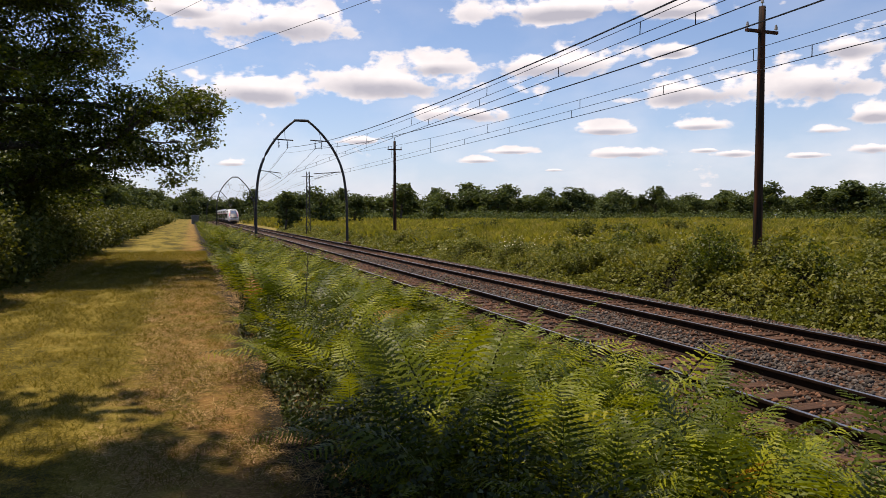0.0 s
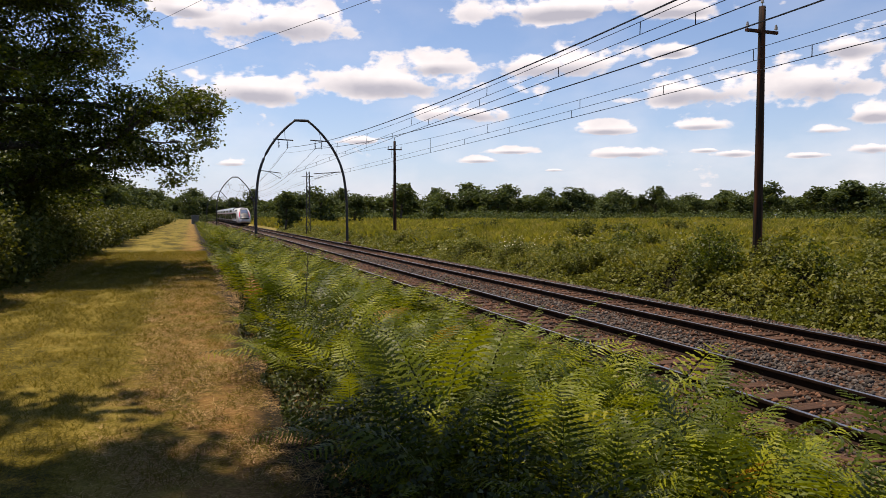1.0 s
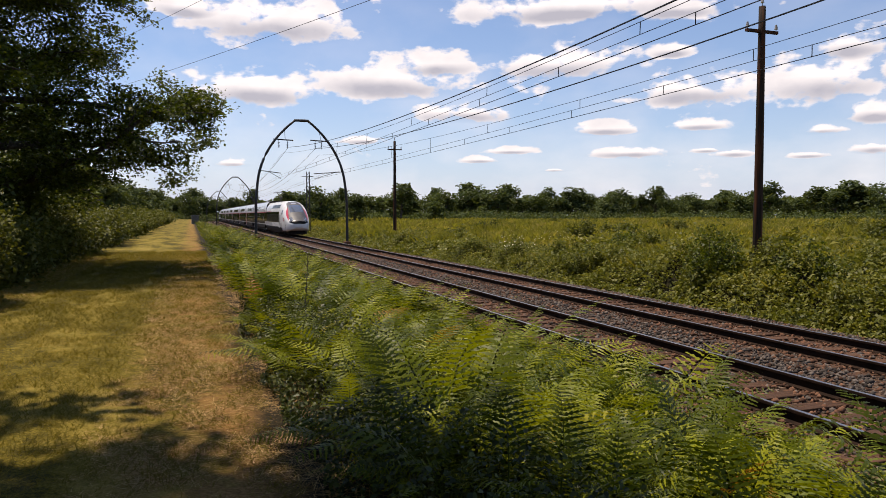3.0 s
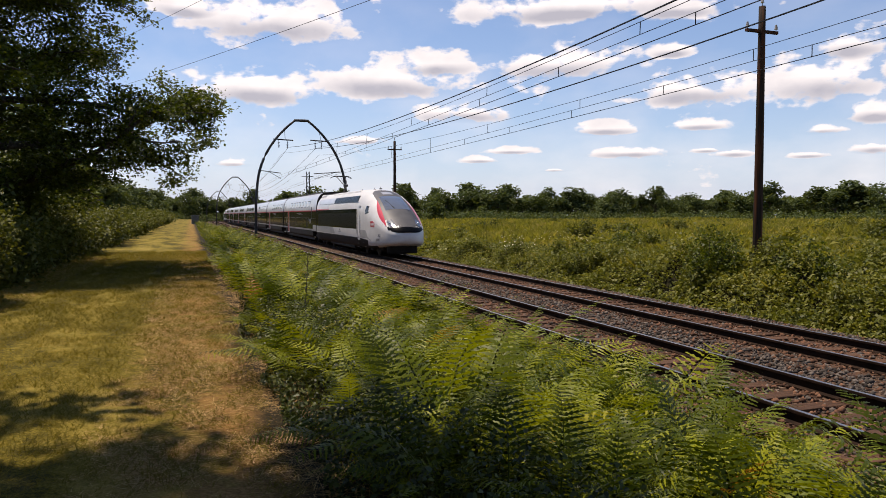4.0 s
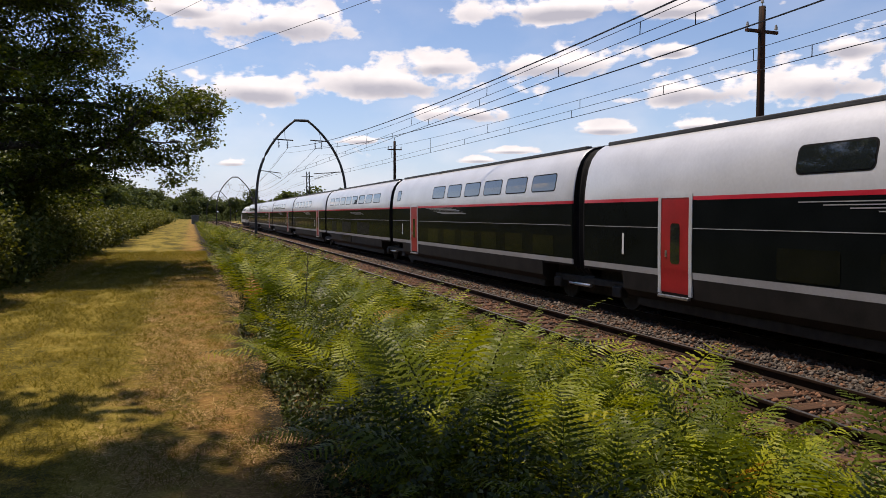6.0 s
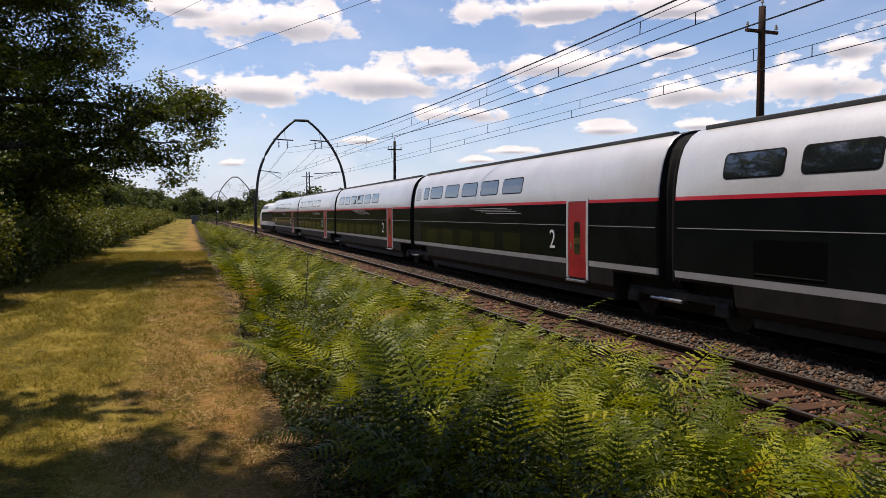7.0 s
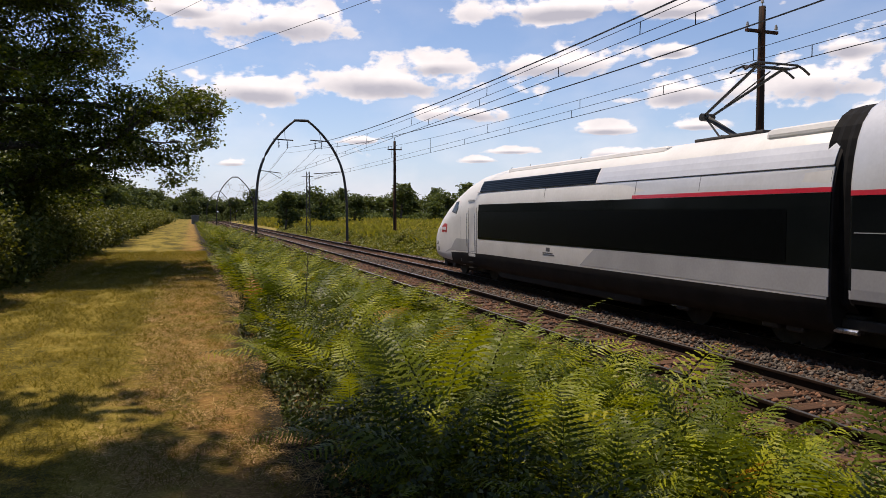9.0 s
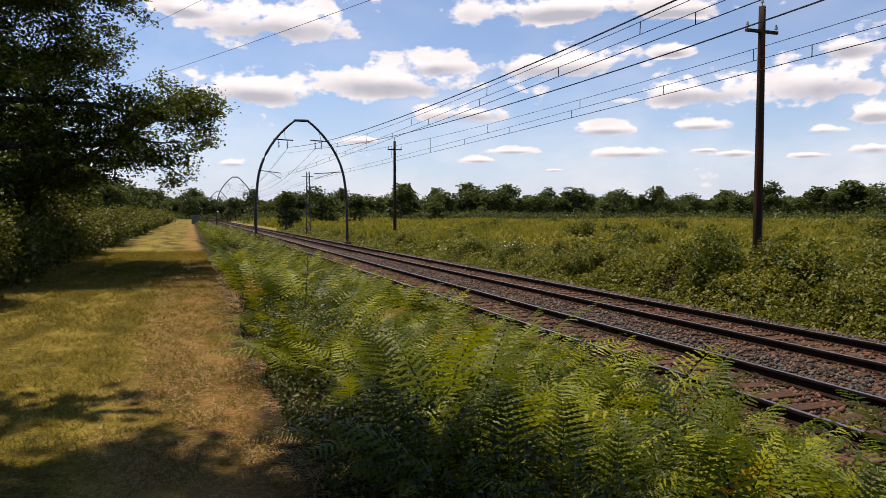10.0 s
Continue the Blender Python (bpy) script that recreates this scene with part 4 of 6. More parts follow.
    for sgn in (-1, 1):
        bm = bmesh.new()
        a, b = nose_point(2.95, sgn * 0.1 - 0.1, 0.04), nose_point(4.1, sgn * 0.35 - 0.1, 0.035)
        rod(bm, a, b, 0.012, n=6)
        if sgn < 0:
            part("wiper", bm, M_RUBBER, g)
        else:
            bm.free()
        # headlamp cluster
        bm = bmesh.new()
        rows = []
        for j in range(5):
            s = 1.42 + 0.14 * j
            rows.append([bm.verts.new(nose_point(s, sgn * (0.58 + 0.07 * i + 0.02 * j), 0.03)) for i in range(5)])
        for a, b in zip(rows, rows[1:]):
            for i in range(4):
                bm.faces.new((a[i], b[i], b[i + 1], a[i + 1]))
        lamp = part("headlamp", bm, M_SCREEN, g, "glassy headlamp cover")
        for q in ((1.54, 0.66), (1.76, 0.80)):
            bm = bmesh.new()
            p = nose_point(q[0], sgn * q[1], 0.02)
            bmesh.ops.create_uvsphere(bm, u_segments=12, v_segments=8, radius=0.075, matrix=Matrix.Translation(p) @ Matrix.Diagonal((1, 1, 0.5, 1)))
            part("lens", bm, M_LAMP, lamp, smooth=True)
        # red stripe down the edge of the dark face
        bm = bmesh.new()
        rows = []
        for j in range(15):
            s = 1.80 + 0.18 * j
            x = 1.13 - 0.06 * s
            wd = 0.11 * math.sin(math.pi * (j + 0.6) / 15.2)
            rows.append([bm.verts.new(nose_point(s, sgn * min(x + wd * i - 0.02, 1.4), 0.012)) for i in range(3)])
        for a, b in zip(rows, rows[1:]):
            for i in range(2):
                bm.faces.new((a[i], b[i], b[i + 1], a[i + 1]))
        part("red_stripe", bm, M_RED, g)
    # chin: dark crescent below the lamps, along the front edge of the nose
    def front_edge(x):
        for k in range(400):
            q = NOSE[0][0] + 0.005 * k
            half = float(np.interp(q, [n[0] for n in NOSE], [n[1] for n in NOSE]))
            if half > abs(x) + 0.03:
                return q
    bm = bmesh.new()
    rows = []
    for j in range(6):
        line = [nose_point(front_edge(x) + 0.03 + (0.30 - 0.14 * abs(x)) * j / 5, x, 0.014) - Vector((0, 0.03, 0)) for x in np.linspace(-1.0, 1.0, 25)]
        for _ in range(6):
            line = [line[0]] + [(p + q * 2 + r) / 4 for p, q, r in zip(line, line[1:], line[2:])] + [line[-1]]
        rows.append([bm.verts.new(p) for p in line])
    for a, b in zip(rows, rows[1:]):
        for i in range(24):
            bm.faces.new((a[i], b[i], b[i + 1], a[i + 1])).smooth = True
    part("bumper_strip", bm, M_LOUVRE, g, "black bumper crescent under the lamps")
    bm = bmesh.new()
    box(bm, -0.85, 0.85, 1.95, 2.4, 0.20, 0.72, 0.08)
    part("snow_plough", bm, M_SKIRT, g)

    for s in (-1, 1):
        def flat(name, mat, a, b, c, e, proud=0.008, radius=0.0, label="", parent=g, depth=0.03):
            bm = bmesh.new()
            plate(bm, s, a, b, c, e, proud, radius, depth, loco_flank)
            return part(name, bm, mat, parent, label)

        def curved(name, mat, outline, proud=0.008, label="", parent=g):
            bm = bmesh.new()
            cab_plate(bm, s, outline, proud)
            return part(name, bm, mat, parent, label)
        end = length - 0.03
        # grey paint on the rear half, dark band between
        bm = bmesh.new()
        slant = [(16.9, 2.81), (end, 2.81), (end, 3.14), (15.3, 3.14)]
        cab_plate(bm, s, slant, 0.004)
        part("grey_panel", bm, M_SILVER, g)
        flat("red_line", M_RED, 16.6, end, 2.73, 2.81, 0.005)
        flat("dark_panel", M_DARK, 7.25, end, 2.50, 2.725, 0.005)
        flat("dark_panel", M_DARK, 7.2, end, 1.50, 2.50, 0.005)
        flat("machine_room_panel", M_LOUVRE, 7.32, 21.2, 1.56, 2.46, 0.011, 0.05, "glossy black machine room panel")
        bm = bmesh.new()
        cab_plate(bm, s, [(14.3, 1.04), (end, 1.04), (end, 1.49), (15.0, 1.49)], 0.004)
        part("grey_panel", bm, M_GREYB, g)
        curved("grey_panel", M_GREYB, [(3.6, 0.86), (5.2, 0.98), (7.0, 1.03), (7.0, 1.46), (5.0, 1.46)], 0.004, "grey lower panel")
        lou = flat("louvre_panel", M_LOUVRE, 7.2, 14.9, 3.17, 3.55, 0.010, 0.02, "black louvred vent panel")
        for k in range(6):
            flat("louvre", M_DARK, 7.25, 14.85, 3.19 + 0.06 * k, 3.205 + 0.06 * k, 0.02, 0, parent=lou, depth=0.02)
        flat("roof_panel", M_SILVER, 14.95, end - 0.02, 3.17, 3.55, 0.008)
        for y in (12.2, 16.7, 18.9):
            flat("panel_seam", M_SKIRT, y, y + 0.012, 2.84, 3.14, 0.006, depth=0.01)
        flat("gutter", M_SKIRT, 7.0, end, 3.145, 3.16, 0.012, depth=0.02)
        # cab door with hand rails
        dr = curved("cab_door", M_WHITE, rounded(6.30, 6.95, 0.84, 2.62, 0.04), 0.010)
        for y in (6.24, 7.02):
            bm = bmesh.new()
            x = s * (cab_flank(y, 1.8) + 0.05)
            tube(bm, [(x - s * 0.05, y, 1.2), (x, y, 1.24), (x, y, 2.4), (x - s * 0.05, y, 2.44)], 0.016, 6)
            part("hand_rail", bm, M_METAL, dr)
            flat("door_seam", M_SKIRT, y + 0.05, y + 0.064, 0.9, 2.62, 0.004, parent=dr, depth=0.01)
        for z in (0.42, 0.62, 0.82):
            bm = bmesh.new()
            box(bm, min(s * 1.30, s * 1.48), max(s * 1.30, s * 1.48), 6.4, 6.85, z, z + 0.03)
            part("step", bm, M_BOGIE, dr)
        for k in range(2):
            flat("door_vent", M_GREYB, 6.2, 6.8, 2.84 + 0.05 * k, 2.865 + 0.05 * k, 0.012, depth=0.02)
        # cab side window, a pentagon in a rubber seal
        q = [(4.40, 2.50), (4.95, 2.42), (5.10, 2.62), (5.02, 2.86), (4.62, 2.84)]
        mid = (sum(p[0] for p in q) / 5, sum(p[1] for p in q) / 5)
        w = curved("cab_window", M_RUBBER, [(mid[0] + (y - mid[0]) * 1.12, mid[1] + (z - mid[1]) * 1.12) for y, z in q], 0.006, "five-sided cab side window")
        curved("pane", M_CABGLASS, q, 0.012, parent=w)
        # hatch on the nose, seams
        for y0, y1, z0, z1 in ((2.5, 2.512, 0.95, 1.9), (5.45, 5.462, 0.6, 3.1)):
            curved("body_seam", M_GREYB, [(y0, z0), (y1, z0), (y1, z1), (y0, z1)], 0.004)
        h = curved("nose_hatch", M_GREYB, rounded(1.95, 2.75, 1.02, 1.86, 0.12, 0.12), 0.003, "coupler hatch outlined on the nose")
        curved("hatch_plate", M_WHITE, rounded(1.965, 2.735, 1.035, 1.845, 0.11, 0.12), 0.007, parent=h)
        # operator's badge as a plain red shape, fleet marks as bars
        badge = curved("badge", M_RED, [(3.08, 1.66), (3.80, 1.66), (3.86, 2.0), (3.5, 2.02), (3.10, 1.9)], 0.006, "red badge with pale bars")
        for k in range(4):
            curved("badge_bar", M_LETTER, [(3.2 + 0.14 * k, 1.76), (3.3 + 0.14 * k, 1.76), (3.3 + 0.14 * k, 1.88), (3.2 + 0.14 * k, 1.88)], 0.012, parent=badge)
        num_ob = lettering("856", 0.24, M_LETTERD, g, s, 2.35, 1.12, 0.15, 0.0, lambda z: cab_flank(2.35, 1.2) + 0.02, "fleet_number")
        num_ob.matrix_basis = num_ob.matrix_basis @ pose(0, 0, 0, -4, s * -9, 0)
        for k in range(3):
            curved("small_print", M_LETTERD, [(2.3, 0.90 + 0.05 * k), (2.75, 0.90 + 0.05 * k), (2.75, 0.925 + 0.05 * k), (2.3, 0.925 + 0.05 * k)], 0.008)
        for k in range(2):
            flat("small_print", M_LETTERD, 12.2, 12.9 - 0.1 * k, 1.20 + 0.05 * k, 1.225 + 0.05 * k, 0.006)
        flat("vent_mark", M_LETTERD, 12.4, 12.62, 1.32, 1.42, 0.007)
    # roof: ducts, aerials, pantograph
    bm = bmesh.new()
    for s in (-1, 1):
        box(bm, min(s * 0.02, s * 0.94), max(s * 0.02, s * 0.94), 8.6, 17.2, 3.66, 3.93, 0.12)
    part("roof_cover", bm, M_WHITE, g)
    bm = bmesh.new()
    for s in (-1, 1):
        box(bm, min(s * 0.02, s * 1.02), max(s * 0.02, s * 1.02), 20.2, length - 0.1, 3.66, 3.95, 0.12)
    part("roof_cover", bm, M_WHITE, g)
    for y in (6.9, 8.4, 11.8):
        bm = bmesh.new()
        box(bm, -0.04, 0.04, y - 0.25, y + 0.15, 3.94, 4.0, 0.015)
        rod(bm, (0, y, 3.98), (0, y + 0.06, 4.10), 0.02, 0.008, n=6)
        part("aerial", bm, M_BOGIE, g)
    pan = empty("pantograph")
    pan.parent = g
    y_base, z_base = 18.25, 3.99

    def rods(name, mat, *bars):
        bm = bmesh.new()
        for a, b, r in bars:
            rod(bm, a, b, r)
        return part(name, bm, mat, pan)
    rods("base_frame", M_BOGIE, ((-0.5, y_base - 0.6, z_base), (-0.5, y_base + 1.4, z_base), 0.04), ((0.5, y_base - 0.6, z_base), (0.5, y_base + 1.4, z_base), 0.04),
         ((-0.5, y_base + 0.2, z_base), (0.5, y_base + 0.2, z_base), 0.06), ((-0.5, y_base + 1.3, z_base), (0.5, y_base + 1.3, z_base), 0.05))
    knee, head = (0, y_base - 0.85, 4.57), (0, y_base + 1.0, 5.34)
    rods("lower_arm", M_STEEL, ((0, y_base + 0.2, z_base), knee, 0.06), ((0.08, y_base - 0.25, z_base), (0.08, knee[1] + 0.1, 4.50), 0.022))
    rods("knee", M_STEEL, ((-0.16, knee[1], knee[2]), (0.16, knee[1], knee[2]), 0.09))
    rods("upper_arm", M_STEEL, ((-0.1, knee[1], 4.59), (-0.35, head[1], head[2]), 0.032), ((0.1, knee[1], 4.59), (0.35, head[1], head[2]), 0.032), ((0, knee[1], 4.51), (0, head[1], 5.26), 0.015))
    for dy in (-0.2, 0.2):
        bm = bmesh.new()
        tube(bm, [(-0.82, head[1] + dy, 5.21), (-0.68, head[1] + dy, 5.30), (-0.5, head[1] + dy, 5.375), (0.5, head[1] + dy, 5.375), (0.68, head[1] + dy, 5.30), (0.82, head[1] + dy, 5.21)], 0.024, 6)
        part("collector_strip", bm, M_STEEL, pan)
    rods("head_frame", M_STEEL, ((-0.5, head[1] - 0.2, 5.34), (-0.5, head[1] + 0.2, 5.34), 0.022), ((0.5, head[1] - 0.2, 5.34), (0.5, head[1] + 0.2, 5.34), 0.022), ((-0.5, head[1], head[2]), (0.5, head[1], head[2]), 0.03))
    bogie(g, 5.7)
    bogie(g, 5.7 + 14.0)
    # equipment under the floor
    bm = bmesh.new()
    box(bm, -1.25, 1.25, 8.6, 16.8, 0.24, 0.6, 0.05)
    box(bm, -0.95, 0.95, 2.6, 21.6, 0.36, 0.62, 0.04)
    part("underfloor_gear", bm, M_SKIRT, g)
    return g


def bar_vents(g):
    """Louvred equipment boxes low on the bar coach."""
    for s in (-1, 1):
        for a, b, z0, n in ((0.4, 3.2, 1.28, 9), (0.4, 3.2, 0.66, 5), (-4.6, -1.4, 1.28, 9), (5.2, 6.8, 1.28, 1)):
            bm = bmesh.new()
            plate(bm, s, a, b, z0 - 0.04, z0 + max(n, 9 if n == 1 else n) * 0.07, 0.004, 0.02)
            gr = part("vent_box", bm, M_LOUVRE, g)
            for k in range(n):
                bm = bmesh.new()
                plate(bm, s, a + 0.04, b - 0.04, z0 + 0.07 * k, z0 + 0.07 * k + 0.022, 0.012, 0, 0.02)
                part("slat", bm, M_SKIRT, gr)


def end_marks(g, way, h):
    """Pale wedge, dark intake and a plain pale emblem beside the power car."""
    for s in (-1, 1):
        def at(a, b):
            return min(way * a, way * b), max(way * a, way * b)
        bm = bmesh.new()
        a, b = at(h - 1.9, h - 0.35)
        plate(bm, s, a, b, 1.05, 1.52, 0.005)
        part("pale_panel", bm, M_GREYB, g)
        bm = bmesh.new()
        a, b = at(h - 2.75, h - 2.35)
        plate(bm, s, a, b, 2.24, 3.04, 0.006, 0.02)
        it = part("intake", bm, M_LOUVRE, g, "black louvred intake")
        for k in range(9):
            bm = bmesh.new()
            plate(bm, s, a + 0.03, b - 0.03, 2.28 + 0.08 * k, 2.30 + 0.08 * k, 0.014, 0, 0.02)
            part("slat", bm, M_SKIRT, it)
        # emblem: three slanted bars and a hook
        c = way * (h - 3.35)
        for k, (dy, w, z0, z1) in enumerate(((-0.62, 0.30, 1.93, 2.0), (-0.48, 0.09, 1.62, 1.93), (-0.18, 0.30, 1.60, 1.67), (-0.2, 0.09, 1.67, 1.95), (0.10, 0.10, 1.60, 1.80), (0.0, 0.22, 1.90, 1.97),
                                             (0.30, 0.10, 1.62, 1.97), (0.44, 0.10, 1.62, 1.80))):
            y = c + dy * (1 if s < 0 else -1) * -1
            bm = bmesh.new()
            plate(bm, s, y - w / 2, y + w / 2, z0 + 0.02, z1 + 0.02, 0.006, 0.02, 0.01)
            part("emblem_bar", bm, M_GREYB, g)


def row_of(first, n, pitch=1.85, wide=1.45):
    return [(first + pitch * i, first + pitch * i + wide) for i in range(n)]


TRAIN = []                                   # (thing, distance of its origin behind the nose, turned round)


def build_train():
    lead = power_car()
    TRAIN.append((lead, 0.0, False))
    tail = copy_thing(lead, pose(0, 0, 0))
    TRAIN.append((tail, 200.19, True))
    grey = "silver and dark grey double-deck coach with a red stripe"
    plans = [  # length, door, first upper window and how many, a narrow window, numeral, grille, label
        (21.845, 6.6, (-7.33, 7), 9.3, "1", -6.1, grey),
        (18.7, 5.35, (-6.75, 5), -7.75, "1", -8.5, grey),
        (18.7, 5.35, (-8.0, 6), 7.7, "1", None, grey),
        (18.7, None, (-6.9, 8), None, "", None, "silver and dark grey double-deck bar coach with low vents"),
        (18.7, -5.6, (-2.15, 5), 7.1, "2", 8.5, grey),
        (18.7, -5.4, (-2.85, 6), None, "2", None, grey),
        (18.7, -5.4, (-2.85, 6), None, "2", None, grey),
        (21.845, -7.2, (-5.07, 7), None, "2", None, grey),
    ]
    s = 22.15
    for i, (length, door, (w0, n), narrow, num_, grille, text) in enumerate(plans):
        panes = row_of(w0, n, 1.87) + ([(narrow, narrow + 0.6)] if narrow is not None else [])
        g = coach(length, door, panes, num_, text, lower=row_of(w0, n, 2.0, 1.3) if i != 3 else [], grille=grille, art=i % 3)
        if i == 3:
            bar_vents(g)
        if i == 0:
            bogie(g, -length / 2 + 1.9)
        if i in (0, 7):
            end_marks(g, -1 if i == 0 else 1, length / 2)
        TRAIN.append((g, s + length / 2, False))
        s += length


build_train()


# ---------------------------------------------------------------- plants
LEAF6 = np.array([(0, 0), (0.34, 0.28), (0.27, 0.74), (0, 1.0), (-0.27, 0.74), (-0.34, 0.28)])
LEAF4 = np.array([(0, 0), (0.36, 0.42), (0, 1.0), (-0.36, 0.42)])


def leaf_cloud(centres, sizes, rng, outline=LEAF6, flat=0.5):
    """Leaves of the outline at the places, each turned its own way; flat: how far they lie level."""
    n, k = len(centres), len(outline)
    nrm = rng.normal(size=(n, 3))
    nrm[:, 2] = np.abs(nrm[:, 2]) + flat * 2
    nrm /= np.linalg.norm(nrm, axis=1, keepdims=True)
    ref = rng.normal(size=(n, 3))
    u = np.cross(nrm, ref)
    u /= np.linalg.norm(u, axis=1, keepdims=True)
    v = np.cross(nrm, u)
    s = np.asarray(sizes)[:, None, None]
    o = outline[None] * s
    pts = np.asarray(centres)[:, None, :] + o[..., :1] * u[:, None, :] + (o[..., 1:] - 0.5 * s) * v[:, None, :]
    # a fold along the midrib and a drooping tip
    pts += nrm[:, None, :] * (np.abs(outline[None, :, :1]) * 0.5 - 0.18 * outline[None, :, 1:] ** 2) * s
    faces = (np.arange(k)[None] + k * np.arange(n)[:, None])
    return pts.reshape(-1, 3), faces


def limb_points(a, d, length, steps, rng, wander, lift):
    pts, p, d = [np.array(a, float)], np.array(a, float), np.array(d, float)
    for _ in range(steps):
        d = d + rng.normal(size=3) * wander + np.array((0, 0, lift))
        d /= np.linalg.norm(d)
        p = p + d * (length / steps)
        pts.append(p.copy())
    return pts


def oak_meshes(seed, height, spread, limbs, leaves_each, leaf, first=0.22, clump=0.22):
    """Trunk with limbs, boughs and twigs, and a crown of leaves about the twigs."""
    rng = np.random.default_rng(seed)
    bm = bmesh.new()
    trunk = limb_points((0, 0, -0.3), (0, 0, 1), height * 0.82, 9, rng, 0.07, 0.06)
    r0 = height * 0.030
    tube(bm, trunk, [r0 * (1.25 if i == 0 else 1) * (1 - 0.085 * i) for i in range(len(trunk))], 12)
    tips = []
    for i in range(limbs):
        u = first + (1 - first) * (i + 0.3 * rng.random()) / limbs
        base = trunk[min(int(u * 9), 9)]
        a = 2.4 * i + rng.random() * 0.7
        up = 0.05 + 0.9 * u * u
        reach = spread * (1.0 - 0.30 * max(0, u - 0.45) / 0.55) * rng.uniform(0.85, 1.1)
        limb = limb_points(base, (math.cos(a), math.sin(a), up), reach, 7, rng, 0.13, 0.01)
        rl = r0 * 0.42 * (1 - 0.5 * u)
        tube(bm, limb, [rl * (1 - 0.11 * k) for k in range(8)], 7)
        for j in range(8):
            q = limb[min(2 + j * 6 // 8, 7)]
            b = a + (1 if j % 2 else -1) * rng.uniform(0.4, 1.2)
            bough = limb_points(q, (math.cos(b), math.sin(b), rng.uniform(-0.25, 0.6)), spread * rng.uniform(0.25, 0.42), 4, rng, 0.2, 0.0)
            tube(bm, bough, [rl * 0.36 * (1 - 0.18 * k) for k in range(5)], 5)
            for k in range(6):
                c = rng.random() * 6.283
                twig = limb_points(bough[min(1 + k * 3 // 4, 4)], (math.cos(c), math.sin(c), rng.uniform(-0.4, 0.5)), spread * 0.16, 2, rng, 0.25, -0.05)
                tube(bm, twig, [0.014, 0.01, 0.005], 4, False)
                tips.append(twig[1]), tips.append(twig[2])
    centres = []
    for t in tips:
        n = int(leaves_each * rng.uniform(0.5, 1.5))
        centres.append(t + rng.normal(size=(n, 3)) * np.array((1, 1, 0.6)) * clump)
    centres = np.concatenate(centres)
    pts, faces = leaf_cloud(centres, leaf * rng.uniform(0.7, 1.3, len(centres)), rng, LEAF4)
    wood = bpy.data.meshes.new("trunk")
    bm.to_mesh(wood), bm.free()
    wood.materials.append(M_BARK)
    wood.shade_smooth()
    return wood, pts, faces


def build_oaks():
    label = "tall leafy oak tree overhanging the mown path"
    for seed, height, spread, limbs, leaves, leaf, low, clump, at in ((5, 14.0, 6.0, 27, 56, 0.125, 0.23, 0.21, pose(-5.9, 24.2, PATH_Z, 0, 0, 35)),
                                                                      (6, 13.0, 6.0, 16, 56, 0.24, 0.56, 0.33, pose(-4.75, 5.75, PATH_Z, 0, 0, 200))):
        wood, pts, faces = oak_meshes(seed, height, spread, limbs, leaves, leaf, low, clump)
        g = empty("oak_tree", at)
        g.scale = (1, 1, 1) if low > 0.3 else (1.0, 0.85, 1.0)
        tagged(g, label, "oak tree", group="oaks beside the path")
        link_mesh("trunk", wood, None, g)
        link_mesh("crown", raw_mesh("crown", pts, faces, [M_OAK]), None, g)


def wood_tree(seed, height, spread, tall=1.0):
    """A tree of the far wood: trunk, a few limbs and a lumpy crown of leaf clumps."""
    rng = np.random.default_rng(seed)
    bm = bmesh.new()
    trunk = limb_points((0, 0, -0.3), (0, 0, 1), height * 0.75, 6, rng, 0.06, 0.05)
    tube(bm, trunk, [height * 0.022 * (1 - 0.12 * i) for i in range(7)], 7)
    lumps = []
    for i in range(17):
        u = rng.uniform(0.0, 0.95)
        a = rng.random() * 6.283
        r = spread * rng.uniform(0.2, 0.8) * math.sin(math.pi * min(0.98, u * 0.7 + 0.2))
        c = np.array((r * math.cos(a), r * math.sin(a), height * (0.12 + 0.76 * u)))
        lumps.append((c, spread * rng.uniform(0.28, 0.48)))
        b = trunk[min(1 + int(u * 5), 6)]
        tube(bm, [b, (b + c) / 2 + np.array((0, 0, 0.2)), c], [0.07, 0.05, 0.03], 5, False)
    cs = []
    for c, r in lumps:
        d = rng.normal(size=(90, 3))
        d /= np.linalg.norm(d, axis=1, keepdims=True)
        cs.append(c + d * r * rng.uniform(0.55, 1.12, (90, 1)) * np.array((1, 1, 0.8 * tall)))
    cs = np.concatenate(cs)
    pts, faces = leaf_cloud(cs, rng.uniform(0.40, 0.85, len(cs)), rng, LEAF4, 0.3)
    wood = bpy.data.meshes.new("trunk")
    bm.to_mesh(wood), bm.free()
    wood.materials.append(M_BARK)
    g = empty("tree")
    link_mesh("trunk", wood, None, g)
    link_mesh("crown", raw_mesh("crown", pts, faces, [M_WOOD]), None, g)
    return tagged(g, "dark green broadleaf tree at the edge of the meadow", "tree", group="trees round the meadow")


def polar(bearing, dist):
    """A place by its bearing from the track's line and its distance."""
    return dist * math.sin(radians(bearing)), dist * math.cos(radians(bearing))


